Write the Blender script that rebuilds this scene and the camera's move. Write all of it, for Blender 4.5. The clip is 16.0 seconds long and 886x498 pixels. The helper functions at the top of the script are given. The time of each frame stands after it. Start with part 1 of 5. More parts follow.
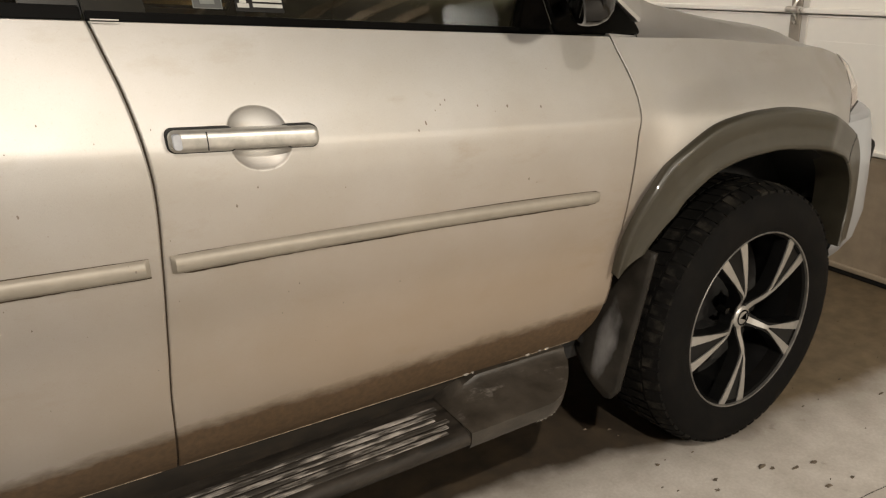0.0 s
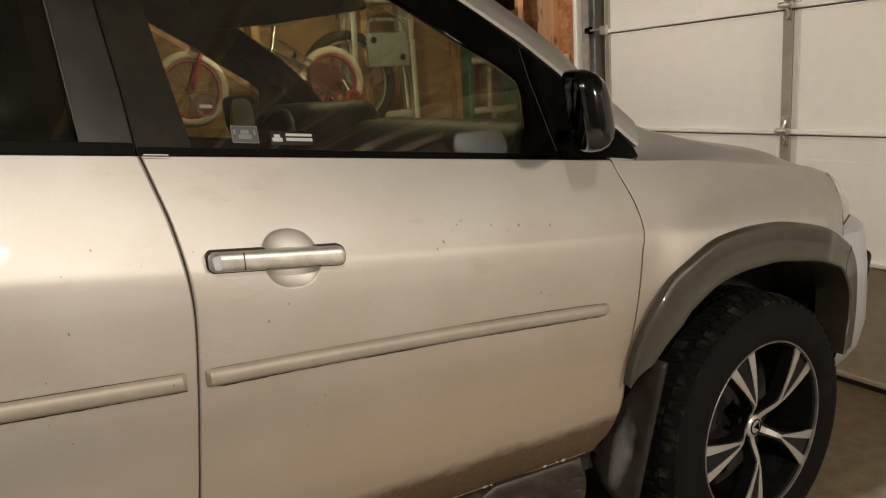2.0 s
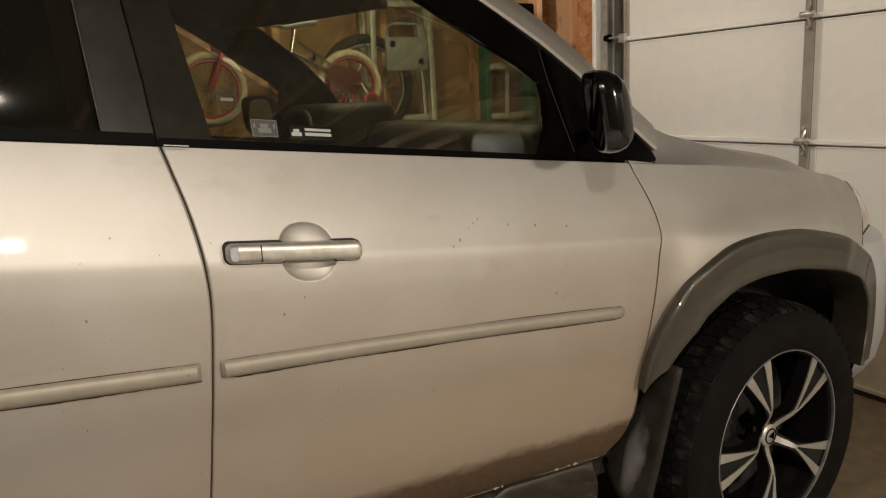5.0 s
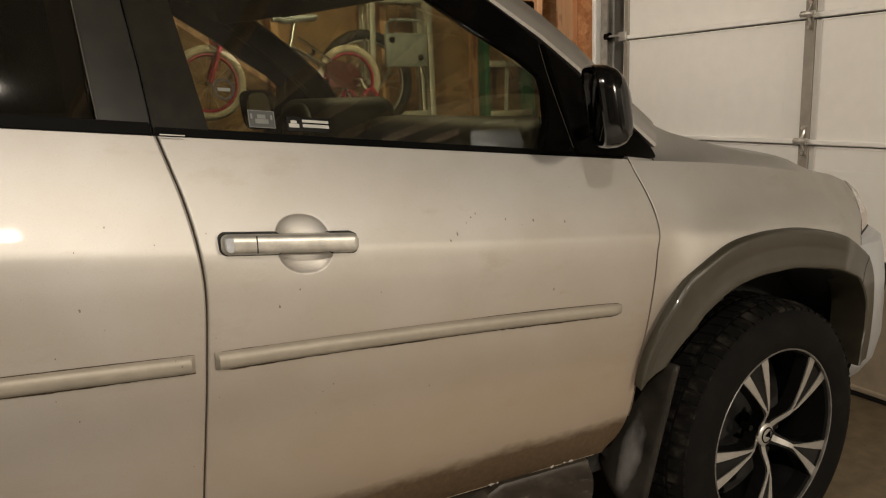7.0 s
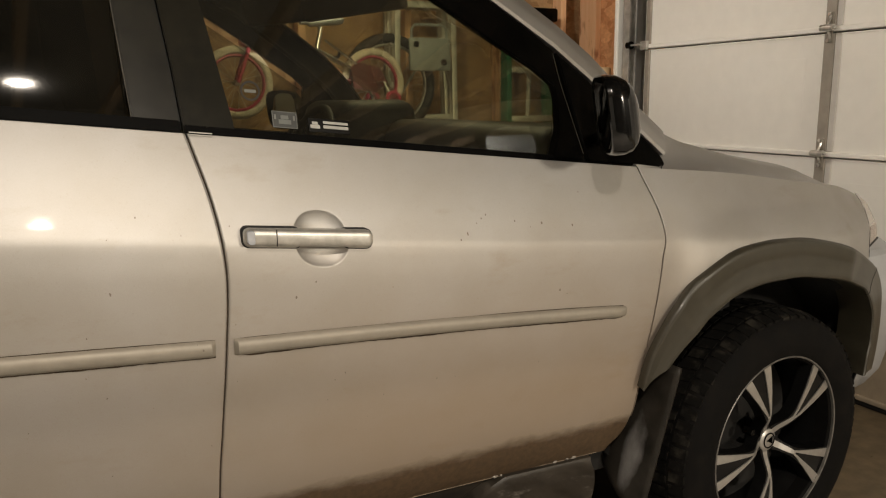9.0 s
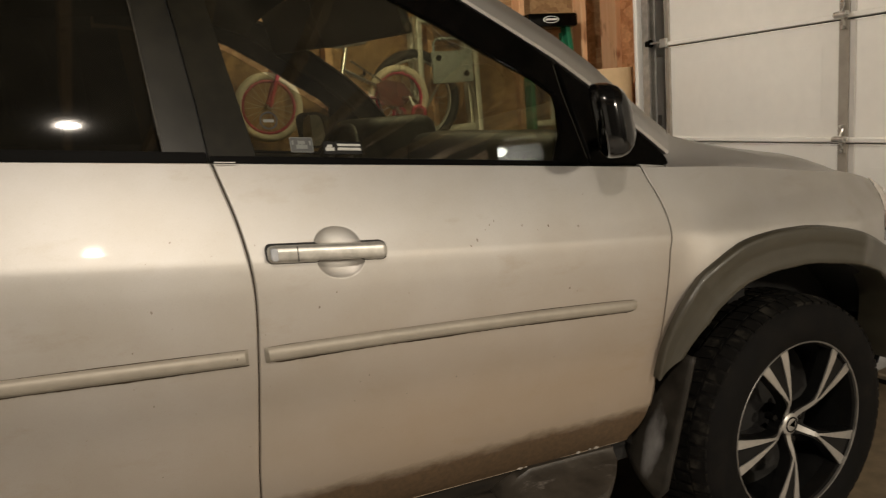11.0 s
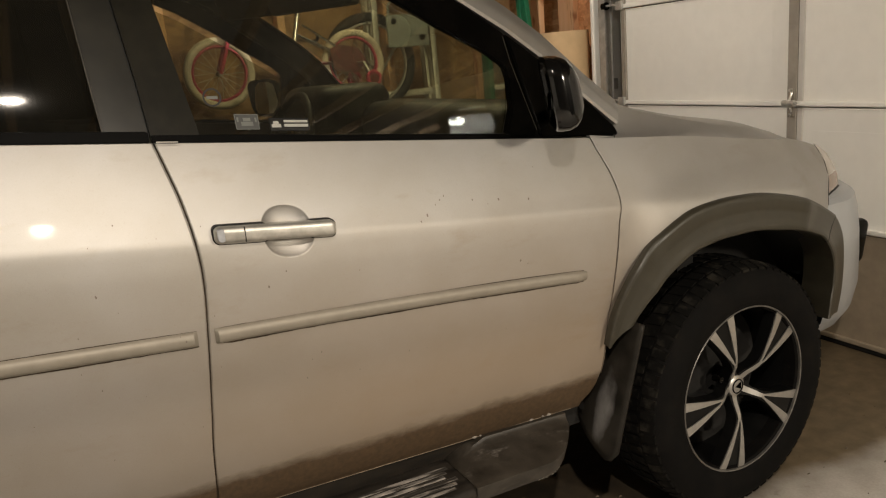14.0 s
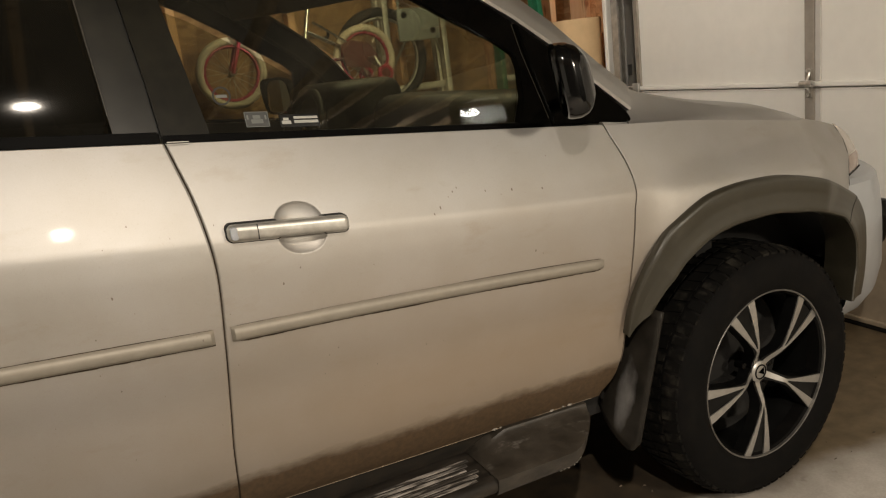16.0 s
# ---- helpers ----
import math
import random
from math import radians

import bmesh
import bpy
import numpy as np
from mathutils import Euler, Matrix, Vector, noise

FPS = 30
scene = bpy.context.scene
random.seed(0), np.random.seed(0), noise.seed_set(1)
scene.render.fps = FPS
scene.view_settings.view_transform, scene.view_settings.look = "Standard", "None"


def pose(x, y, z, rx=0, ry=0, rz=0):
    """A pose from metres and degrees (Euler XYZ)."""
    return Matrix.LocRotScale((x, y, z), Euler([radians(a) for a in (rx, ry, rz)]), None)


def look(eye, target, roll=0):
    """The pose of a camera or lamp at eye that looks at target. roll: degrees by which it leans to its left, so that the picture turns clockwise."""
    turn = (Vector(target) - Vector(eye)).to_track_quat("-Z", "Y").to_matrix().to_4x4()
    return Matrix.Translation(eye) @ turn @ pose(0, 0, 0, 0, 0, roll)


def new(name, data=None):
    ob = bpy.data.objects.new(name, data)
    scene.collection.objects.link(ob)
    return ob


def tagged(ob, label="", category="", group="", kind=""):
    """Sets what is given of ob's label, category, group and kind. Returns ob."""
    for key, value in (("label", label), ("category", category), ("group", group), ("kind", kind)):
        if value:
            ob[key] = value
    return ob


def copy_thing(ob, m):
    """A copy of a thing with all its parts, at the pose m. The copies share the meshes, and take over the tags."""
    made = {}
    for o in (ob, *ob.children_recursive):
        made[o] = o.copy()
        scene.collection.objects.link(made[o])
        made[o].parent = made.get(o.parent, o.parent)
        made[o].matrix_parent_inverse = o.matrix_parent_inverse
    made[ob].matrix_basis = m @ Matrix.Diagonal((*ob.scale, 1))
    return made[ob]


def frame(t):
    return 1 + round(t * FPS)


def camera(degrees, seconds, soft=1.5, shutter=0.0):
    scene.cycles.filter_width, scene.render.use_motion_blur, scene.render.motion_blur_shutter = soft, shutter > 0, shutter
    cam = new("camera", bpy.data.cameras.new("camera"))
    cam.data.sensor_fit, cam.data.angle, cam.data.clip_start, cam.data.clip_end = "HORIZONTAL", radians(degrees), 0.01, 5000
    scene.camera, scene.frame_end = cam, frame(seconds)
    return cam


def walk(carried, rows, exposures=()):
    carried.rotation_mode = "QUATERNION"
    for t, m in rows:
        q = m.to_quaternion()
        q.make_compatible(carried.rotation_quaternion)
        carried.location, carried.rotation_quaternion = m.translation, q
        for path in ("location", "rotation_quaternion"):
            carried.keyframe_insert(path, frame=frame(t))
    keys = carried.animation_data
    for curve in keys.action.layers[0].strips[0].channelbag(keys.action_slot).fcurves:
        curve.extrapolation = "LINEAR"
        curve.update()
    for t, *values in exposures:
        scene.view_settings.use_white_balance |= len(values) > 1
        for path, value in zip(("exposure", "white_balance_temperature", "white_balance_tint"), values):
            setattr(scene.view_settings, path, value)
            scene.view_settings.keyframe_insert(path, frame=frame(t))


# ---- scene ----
cam = camera(60.3, 16.0, soft=1.15, shutter=0.4)
PATH = [
    (0, (-1.583, -1.175, 1.297), (-0.67, 0.455, 0.581), -2.8),
    (0.5, (-1.602, -1.221, 1.308), (-0.666, 0.391, 0.582), -3.2),
    (1, (-1.614, -1.239, 1.306), (-0.666, 0.376, 0.605), -3.5),
    (1.5, (-1.629, -1.236, 1.302), (-0.689, 0.407, 0.656), -4.0),
    (2, (-1.643, -1.235, 1.313), (-0.686, 0.471, 0.896), -3.7),
    (2.5, (-1.645, -1.234, 1.306), (-0.699, 0.48, 0.898), -3.4),
    (3, (-1.65, -1.232, 1.303), (-0.708, 0.485, 0.899), -3.4),
    (3.5, (-1.648, -1.233, 1.304), (-0.717, 0.495, 0.921), -3.0),
    (4, (-1.65, -1.238, 1.296), (-0.719, 0.489, 0.906), -3.1),
    (6.5, (-1.648, -1.229, 1.29), (-0.718, 0.498, 0.897), -2.0),
    (7, (-1.646, -1.229, 1.282), (-0.712, 0.494, 0.885), -2.1),
    (7.5, (-1.65, -1.239, 1.282), (-0.725, 0.491, 0.897), -1.8),
    (8, (-1.659, -1.247, 1.289), (-0.746, 0.49, 0.905), -0.8),
    (8.5, (-1.659, -1.267, 1.285), (-0.753, 0.473, 0.895), -0.4),
    (10.8, (-1.648, -1.42, 1.301), (-0.894, 0.395, 0.933), -4.5),
    (11, (-1.64, -1.427, 1.304), (-0.862, 0.379, 0.939), -4.6),
    (11.5, (-1.622, -1.456, 1.324), (-0.797, 0.329, 0.963), -4.7),
    (12, (-1.615, -1.444, 1.326), (-0.778, 0.332, 0.946), -5.0),
    (12.5, (-1.611, -1.44, 1.335), (-0.75, 0.316, 0.916), -4.9),
    (13, (-1.609, -1.442, 1.337), (-0.748, 0.307, 0.892), -4.7),
    (13.5, (-1.611, -1.439, 1.338), (-0.755, 0.31, 0.884), -4.9),
    (14, (-1.61, -1.437, 1.335), (-0.764, 0.312, 0.86), -5.0),
    (14.5, (-1.603, -1.44, 1.336), (-0.769, 0.314, 0.858), -5.3),
    (15, (-1.601, -1.442, 1.332), (-0.768, 0.313, 0.855), -5.8),
    (15.5, (-1.6, -1.44, 1.331), (-0.78, 0.32, 0.851), -6.4),
    (16, (-1.598, -1.434, 1.328), (-0.799, 0.334, 0.843), -7.0),
]
walk(cam, [(t, look(eye, target, roll)) for t, eye, target, roll in PATH], exposures=[(0, 0.40, 6200, 10), (1.4, 0.40, 6200, 10), (2.2, 0.06, 6450, 10), (3.0, 0.0, 6500, 10), (16.0, 0.0, 6500, 10)])

# ---- light ----
world = bpy.data.worlds.new("world")
scene.world = world
world.use_nodes = True
world.node_tree.nodes["Background"].inputs[0].default_value = (0.02, 0.017, 0.014, 1)
world.node_tree.nodes["Background"].inputs[1].default_value = 0.3
JOIST_Z = 2.40
LAMP = Vector((-1.575, -1.775, 2.335))
# unseen fill, added to brighten the garage door, far wall and bikes
DOOR_FILL = Vector((-0.34, 1.60, 2.33))
# unseen fill from the open bay, added to light the car's side
BAY_FILL = Vector((0.48, -4.70, 2.33))
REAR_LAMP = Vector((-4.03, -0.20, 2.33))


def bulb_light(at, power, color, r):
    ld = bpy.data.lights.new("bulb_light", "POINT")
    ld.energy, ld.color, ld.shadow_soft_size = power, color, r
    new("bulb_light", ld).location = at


disc = bpy.data.lights.new("disc_light", "AREA")
disc.shape, disc.size = "DISK", 0.070
disc.energy, disc.color = 49, (1.0, 0.875, 0.725)
new("disc_light", disc).location = LAMP
bulb_light(DOOR_FILL, 58, (1.0, 0.92, 0.80), 0.06)
bulb_light(BAY_FILL, 430, (1.0, 0.885, 0.71), 0.20)
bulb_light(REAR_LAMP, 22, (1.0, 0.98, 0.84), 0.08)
scene.view_settings.exposure = 0.0


# ---- materials ----
def shader(name, base, rough=0.5, metal=0.0, coat=0.0):
    m = bpy.data.materials.new(name)
    m.use_nodes = True
    b = m.node_tree.nodes["Principled BSDF"]
    b.inputs["Base Color"].default_value = (*base, 1)
    b.inputs["Roughness"].default_value = rough
    b.inputs["Metallic"].default_value = metal
    b.inputs["Coat Weight"].default_value = coat
    b.inputs["Coat Roughness"].default_value = 0.06
    return m, m.node_tree, b


def nd(nt, kind, **inputs):
    n = nt.nodes.new(kind)
    for k, v in inputs.items():
        n.inputs[k.replace("_", " ")].default_value = v
    return n


def noise_ramp(nt, scale, lo_p, hi_p, c0, c1, detail=5.0, coords="Object", stretch=(1, 1, 1), rough=0.55):
    tc = nt.nodes.new("ShaderNodeTexCoord")
    mp = nt.nodes.new("ShaderNodeMapping")
    mp.inputs["Scale"].default_value = stretch
    nt.links.new(tc.outputs[coords], mp.inputs["Vector"])
    no = nd(nt, "ShaderNodeTexNoise", Scale=scale, Detail=detail, Roughness=rough)
    nt.links.new(mp.outputs[0], no.inputs["Vector"])
    rp = nt.nodes.new("ShaderNodeValToRGB")
    e = rp.color_ramp.elements
    e[0].position, e[0].color = lo_p, (*c0, 1)
    e[1].position, e[1].color = hi_p, (*c1, 1)
    nt.links.new(no.outputs["Fac"], rp.inputs["Fac"])
    return rp.outputs["Color"], no.outputs["Fac"]


def mix(nt, fac, a, b, mode="MIX"):
    n = nt.nodes.new("ShaderNodeMix")
    n.data_type, n.blend_type = "RGBA", mode
    for sock, v in ((n.inputs[0], fac), (n.inputs[6], a), (n.inputs[7], b)):
        if isinstance(v, (int, float)):
            sock.default_value = v
        elif isinstance(v, tuple):
            sock.default_value = (*v, 1)
        else:
            nt.links.new(v, sock)
    return n.outputs[2]


def math_node(nt, op, a, b=0.0, clamp=False):
    n = nt.nodes.new("ShaderNodeMath")
    n.operation, n.use_clamp = op, clamp
    for sock, v in ((n.inputs[0], a), (n.inputs[1], b)):
        if isinstance(v, (int, float)):
            sock.default_value = v
        else:
            nt.links.new(v, sock)
    return n.outputs[0]


def bump(nt, b, height, strength=0.2, dist=0.01):
    n = nd(nt, "ShaderNodeBump", Strength=strength, Distance=dist)
    nt.links.new(height, n.inputs["Height"])
    nt.links.new(n.outputs[0], b.inputs["Normal"])


def plain(name, base, rough=0.5, metal=0.0, coat=0.0, var=0.15, scale=30.0, bump_s=0.0, rvar=0.12, spec=0.5):
    """A material with a fine and a coarse variation of colour and gloss."""
    m, nt, b = shader(name, base, rough, metal, coat)
    b.inputs["Specular IOR Level"].default_value = spec
    c, f = noise_ramp(nt, scale, 0.3, 0.7, tuple(v * (1 - var) for v in base), tuple(min(1, v * (1 + var)) for v in base))
    c2, f2 = noise_ramp(nt, scale / 9, 0.35, 0.65, (1 - var,) * 3, (1, 1, 1))
    nt.links.new(mix(nt, 1.0, c, c2, "MULTIPLY"), b.inputs["Base Color"])
    r = math_node(nt, "ADD", math_node(nt, "MULTIPLY", f2, rvar * 2), rough - rvar)
    nt.links.new(r, b.inputs["Roughness"])
    if bump_s:
        bump(nt, b, f, bump_s, 0.004)
    return m


def paint_mat():
    """Silver metallic paint under road film: tan dust low down, a thick brown splash band above the sill's edge."""
    m, nt, b = shader("silver_paint", (0.5, 0.49, 0.47), 0.42, 0.45, 0.4)
    b.inputs["Coat Roughness"].default_value = 0.06
    tc = nt.nodes.new("ShaderNodeTexCoord")
    sep = nt.nodes.new("ShaderNodeSeparateXYZ")
    nt.links.new(tc.outputs["Object"], sep.inputs[0])
    flake, ff = noise_ramp(nt, 900, 0.35, 0.65, (0.478, 0.472, 0.467), (0.508, 0.502, 0.496), 2)
    film, fm = noise_ramp(nt, 6, 0.3, 0.75, (0.90, 0.88, 0.84), (1, 1, 1))
    base = mix(nt, 1.0, flake, film, "MULTIPLY")
    # rubbed smudges, drying marks and fine specks in the film
    smudge = noise_ramp(nt, 9, 0.58, 0.76, (1, 1, 1), (0.90, 0.865, 0.81), 7, stretch=(0.6, 1, 1.5), rough=0.65)[0]
    cloud = noise_ramp(nt, 1.7, 0.35, 0.68, (0.94, 0.93, 0.915), (1, 1, 1), 4)[0]
    speck = noise_ramp(nt, 260, 0.62, 0.74, (1, 1, 1), (0.94, 0.92, 0.89), 3)[0]
    base = mix(nt, 1.0, mix(nt, 1.0, base, smudge, "MULTIPLY"), mix(nt, 1.0, cloud, speck, "MULTIPLY"), "MULTIPLY")
    n1 = noise_ramp(nt, 42, 0, 1, (0, 0, 0), (1, 1, 1), 6, stretch=(0.55, 1, 1.3), rough=0.6)[1]
    n2 = noise_ramp(nt, 4, 0, 1, (0, 0, 0), (1, 1, 1), 3)[1]
    # height of the splash line, uneven and lower towards the front
    line = math_node(nt, "ADD", math_node(nt, "MULTIPLY", n1, 0.030), math_node(nt, "MULTIPLY", n2, 0.035))
    lift = math_node(nt, "ADD", math_node(nt, "MULTIPLY", sep.outputs["X"], -0.01), 0.491)
    top = math_node(nt, "ADD", line, lift)
    d = math_node(nt, "SUBTRACT", top, sep.outputs["Z"])
    splash = math_node(nt, "MULTIPLY", d, 34, True)
    dust = math_node(nt, "MULTIPLY", math_node(nt, "SUBTRACT", math_node(nt, "ADD", top, 0.53), sep.outputs["Z"]), 2.3, True)
    behind = math_node(nt, "MULTIPLY", math_node(nt, "SUBTRACT", -0.16, sep.outputs["X"]), 4.0, True)
    ahead = math_node(nt, "MULTIPLY", math_node(nt, "ADD", sep.outputs["X"], 2.05), 1.05, True)
    share = math_node(nt, "ADD", math_node(nt, "MULTIPLY", ahead, 0.50), 0.17)
    dust = math_node(nt, "MULTIPLY", math_node(nt, "MULTIPLY", dust, share), behind)
    mud, mf = noise_ramp(nt, 90, 0.3, 0.7, (0.052, 0.030, 0.0125), (0.092, 0.054, 0.023), 5)
    col = mix(nt, dust, base, (0.270, 0.188, 0.110))
    sp = math_node(nt, "MULTIPLY", math_node(nt, "MULTIPLY", splash, 0.94), behind)
    col = mix(nt, sp, col, mud)
    nt.links.new(col, b.inputs["Base Color"])
    dirt = math_node(nt, "MAXIMUM", dust, sp)
    nt.links.new(math_node(nt, "MULTIPLY", math_node(nt, "SUBTRACT", 1.0, math_node(nt, "MULTIPLY", dirt, 0.85)), 0.88), b.inputs["Metallic"])
    nt.links.new(math_node(nt, "ADD", math_node(nt, "MULTIPLY", dirt, 0.16), 0.55), b.inputs["Roughness"])
    nt.links.new(math_node(nt, "MULTIPLY", math_node(nt, "SUBTRACT", 1.0, dirt), 0.022), b.inputs["Coat Weight"])
    return m


def glass_mat(name, tint, rough=0.0, face_on=0.055, dust=0.019):
    m, nt, b = shader(name, tint, rough)
    nt.nodes.remove(b)
    out = nt.nodes["Material Output"]
    tr = nd(nt, "ShaderNodeBsdfTransparent", Color=(*tint, 1))
    gl = nd(nt, "ShaderNodeBsdfGlossy", Color=(1, 1, 1, 1), Roughness=rough)
    lw = nd(nt, "ShaderNodeLayerWeight", Blend=0.5)
    f5 = math_node(nt, "POWER", lw.outputs["Facing"], 5.0)
    fr = math_node(nt, "ADD", math_node(nt, "MULTIPLY", f5, 1 - face_on), face_on)
    mx = nt.nodes.new("ShaderNodeMixShader")
    nt.links.new(fr, mx.inputs[0])
    nt.links.new(tr.outputs[0], mx.inputs[1])
    nt.links.new(gl.outputs[0], mx.inputs[2])
    # a thin film of dust, thicker in patches
    film = nd(nt, "ShaderNodeBsdfDiffuse", Color=(0.42, 0.38, 0.27, 1))
    patch = noise_ramp(nt, 7, 0.3, 0.75, (dust * 0.5,) * 3, (dust * 1.6,) * 3, 5)[0]
    mx2 = nt.nodes.new("ShaderNodeMixShader")
    nt.links.new(patch, mx2.inputs[0])
    nt.links.new(mx.outputs[0], mx2.inputs[1])
    nt.links.new(film.outputs[0], mx2.inputs[2])
    nt.links.new(mx2.outputs[0], out.inputs["Surface"])
    return m


def wood_mat(name, c0, c1, scale=6.0):
    m, nt, b = shader(name, c0, 0.7)
    c, f = noise_ramp(nt, scale, 0.3, 0.7, c0, c1, 6, stretch=(6, 6, 0.35))
    k, kf = noise_ramp(nt, 3.0, 0.60, 0.68, (1, 1, 1), (0.55, 0.42, 0.36), 2, stretch=(5, 5, 1.6))
    oi = nt.nodes.new("ShaderNodeObjectInfo")
    rp = nt.nodes.new("ShaderNodeValToRGB")
    rp.color_ramp.elements[0].color, rp.color_ramp.elements[1].color = (0.8, 0.74, 0.68, 1), (1, 1, 1, 1)
    nt.links.new(oi.outputs["Random"], rp.inputs["Fac"])
    col = mix(nt, 1.0, mix(nt, 1.0, c, k, "MULTIPLY"), rp.outputs["Color"], "MULTIPLY")
    nt.links.new(col, b.inputs["Base Color"])
    bump(nt, b, f, 0.15, 0.003)
    return m


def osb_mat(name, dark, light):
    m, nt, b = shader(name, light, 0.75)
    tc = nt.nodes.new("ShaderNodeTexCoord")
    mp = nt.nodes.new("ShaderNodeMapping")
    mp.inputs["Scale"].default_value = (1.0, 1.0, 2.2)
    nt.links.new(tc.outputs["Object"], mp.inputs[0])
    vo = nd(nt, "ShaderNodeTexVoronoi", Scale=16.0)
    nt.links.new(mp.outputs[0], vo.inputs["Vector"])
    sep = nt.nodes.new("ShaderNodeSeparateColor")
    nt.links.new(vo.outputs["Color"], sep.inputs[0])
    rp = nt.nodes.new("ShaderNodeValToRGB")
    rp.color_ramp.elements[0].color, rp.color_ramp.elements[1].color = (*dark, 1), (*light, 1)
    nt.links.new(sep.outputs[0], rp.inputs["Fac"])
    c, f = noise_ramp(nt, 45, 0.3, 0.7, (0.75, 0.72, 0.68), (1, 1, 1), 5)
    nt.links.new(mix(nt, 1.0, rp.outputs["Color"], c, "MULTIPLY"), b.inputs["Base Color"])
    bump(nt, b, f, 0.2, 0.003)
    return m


# edge of the damp patch: (x + 2) / 4 against (y + 1) / 2
# rearward of x = -1 unseen dark floor is added to cut bounce light
DAMP_AND_DARK_EDGE = [(x * 0.25 + 0.5, y * 0.5 + 0.5) for x, y in ((-2.0, -0.98), (1.9, -0.10), (-1.35, -0.95), (-1.15, -0.60), (-1.0, 0.05), (-0.86, 0.150), (-0.71, 0.16), (-0.54, 0.145), (-0.36, 0.115), (-0.1, 0.03), (0.03, -0.024), (0.24, -0.004), (0.43, -0.025), (0.56, -0.035), (0.85, -0.07))]


def concrete_mat():
    """Salt-dusted garage slab: pale where it dried, brown and damp where the car drips."""
    m, nt, b = shader("concrete", (0.4, 0.37, 0.33), 0.7)
    c, f = noise_ramp(nt, 9, 0.3, 0.72, (0.46, 0.425, 0.385), (0.63, 0.595, 0.555), 8)
    fine, ff = noise_ramp(nt, 120, 0.3, 0.7, (0.86, 0.85, 0.84), (1, 1, 1), 4)
    col = mix(nt, 1.0, c, fine, "MULTIPLY")
    spots, sf = noise_ramp(nt, 13, 0.66, 0.74, (0, 0, 0), (1, 1, 1), 4)
    col = mix(nt, math_node(nt, "MULTIPLY", spots, 0.50), col, (0.12, 0.095, 0.075))
    tc = nt.nodes.new("ShaderNodeTexCoord")
    sep = nt.nodes.new("ShaderNodeSeparateXYZ")
    nt.links.new(tc.outputs["Object"], sep.inputs[0])
    wob = noise_ramp(nt, 3.5, 0, 1, (0, 0, 0), (1, 1, 1), 6)[1]
    wob2 = noise_ramp(nt, 22, 0, 1, (0, 0, 0), (1, 1, 1), 4)[1]
    edge = math_node(nt, "ADD", math_node(nt, "MULTIPLY", wob, 0.5), math_node(nt, "MULTIPLY", wob2, 0.12))
    # the damp patch reaches out further beside the wheels' drip line
    rim = nt.nodes.new("ShaderNodeFloatCurve")
    pts = rim.mapping.curves[0].points
    for k, (px, py) in enumerate(DAMP_AND_DARK_EDGE):
        if k < 2:
            pts[k].location = (px, py)
        else:
            pts.new(px, py)
    rim.mapping.update()
    nt.links.new(math_node(nt, "MULTIPLY", math_node(nt, "ADD", sep.outputs["X"], 2.0), 0.25, True), rim.inputs["Value"])
    limit = math_node(nt, "SUBTRACT", math_node(nt, "MULTIPLY", rim.outputs[0], 2.0), 1.0)
    edge = math_node(nt, "SUBTRACT", math_node(nt, "MULTIPLY", edge, 0.26), 0.08)
    pos = math_node(nt, "SUBTRACT", math_node(nt, "ADD", sep.outputs["Y"], edge), limit)
    damp = math_node(nt, "MULTIPLY", pos, 17.0, True)
    far = math_node(nt, "MULTIPLY", math_node(nt, "SUBTRACT", 2.15, sep.outputs["Y"]), 6.0, True)
    damp = math_node(nt, "MULTIPLY", damp, far)
    soaked, wf = noise_ramp(nt, 14, 0.3, 0.7, (0.015, 0.0100, 0.0055), (0.056, 0.037, 0.019), 6)
    drying, w2 = noise_ramp(nt, 18, 0.3, 0.7, (0.105, 0.075, 0.040), (0.185, 0.138, 0.078), 6)
    ahead = math_node(nt, "MULTIPLY", math_node(nt, "SUBTRACT", sep.outputs["X"], 0.0), 4.0, True)
    wet = mix(nt, ahead, soaked, drying)
    # a half-dried grey margin ahead of the wet edge
    margin = math_node(nt, "MULTIPLY", math_node(nt, "ADD", pos, 0.11), 9.0, True)
    col = mix(nt, math_node(nt, "MULTIPLY", margin, 0.5), col, (0.235, 0.205, 0.170))
    col = mix(nt, math_node(nt, "MULTIPLY", damp, 0.94), col, wet)
    nt.links.new(col, b.inputs["Base Color"])
    nt.links.new(math_node(nt, "SUBTRACT", 0.75, math_node(nt, "MULTIPLY", damp, 0.25)), b.inputs["Roughness"])
    bump(nt, b, f, 0.04, 0.01)
    return m


def dirty_plastic(name, base, dirt, lo_p=0.42, hi_p=0.7, rough=0.5, scale=7.0, stretch=(1, 1, 1), spec=0.3):
    m, nt, b = shader(name, base, rough)
    b.inputs["Specular IOR Level"].default_value = spec
    c, f = noise_ramp(nt, scale, lo_p, hi_p, base, dirt, 7, stretch=stretch)
    c2, f2 = noise_ramp(nt, 60, 0.3, 0.7, (0.8, 0.8, 0.8), (1, 1, 1), 4)
    nt.links.new(mix(nt, 1.0, c, c2, "MULTIPLY"), b.inputs["Base Color"])
    nt.links.new(math_node(nt, "ADD", math_node(nt, "MULTIPLY", f, 0.4), rough - 0.12), b.inputs["Roughness"])
    bump(nt, b, f2, 0.08, 0.002)
    return m


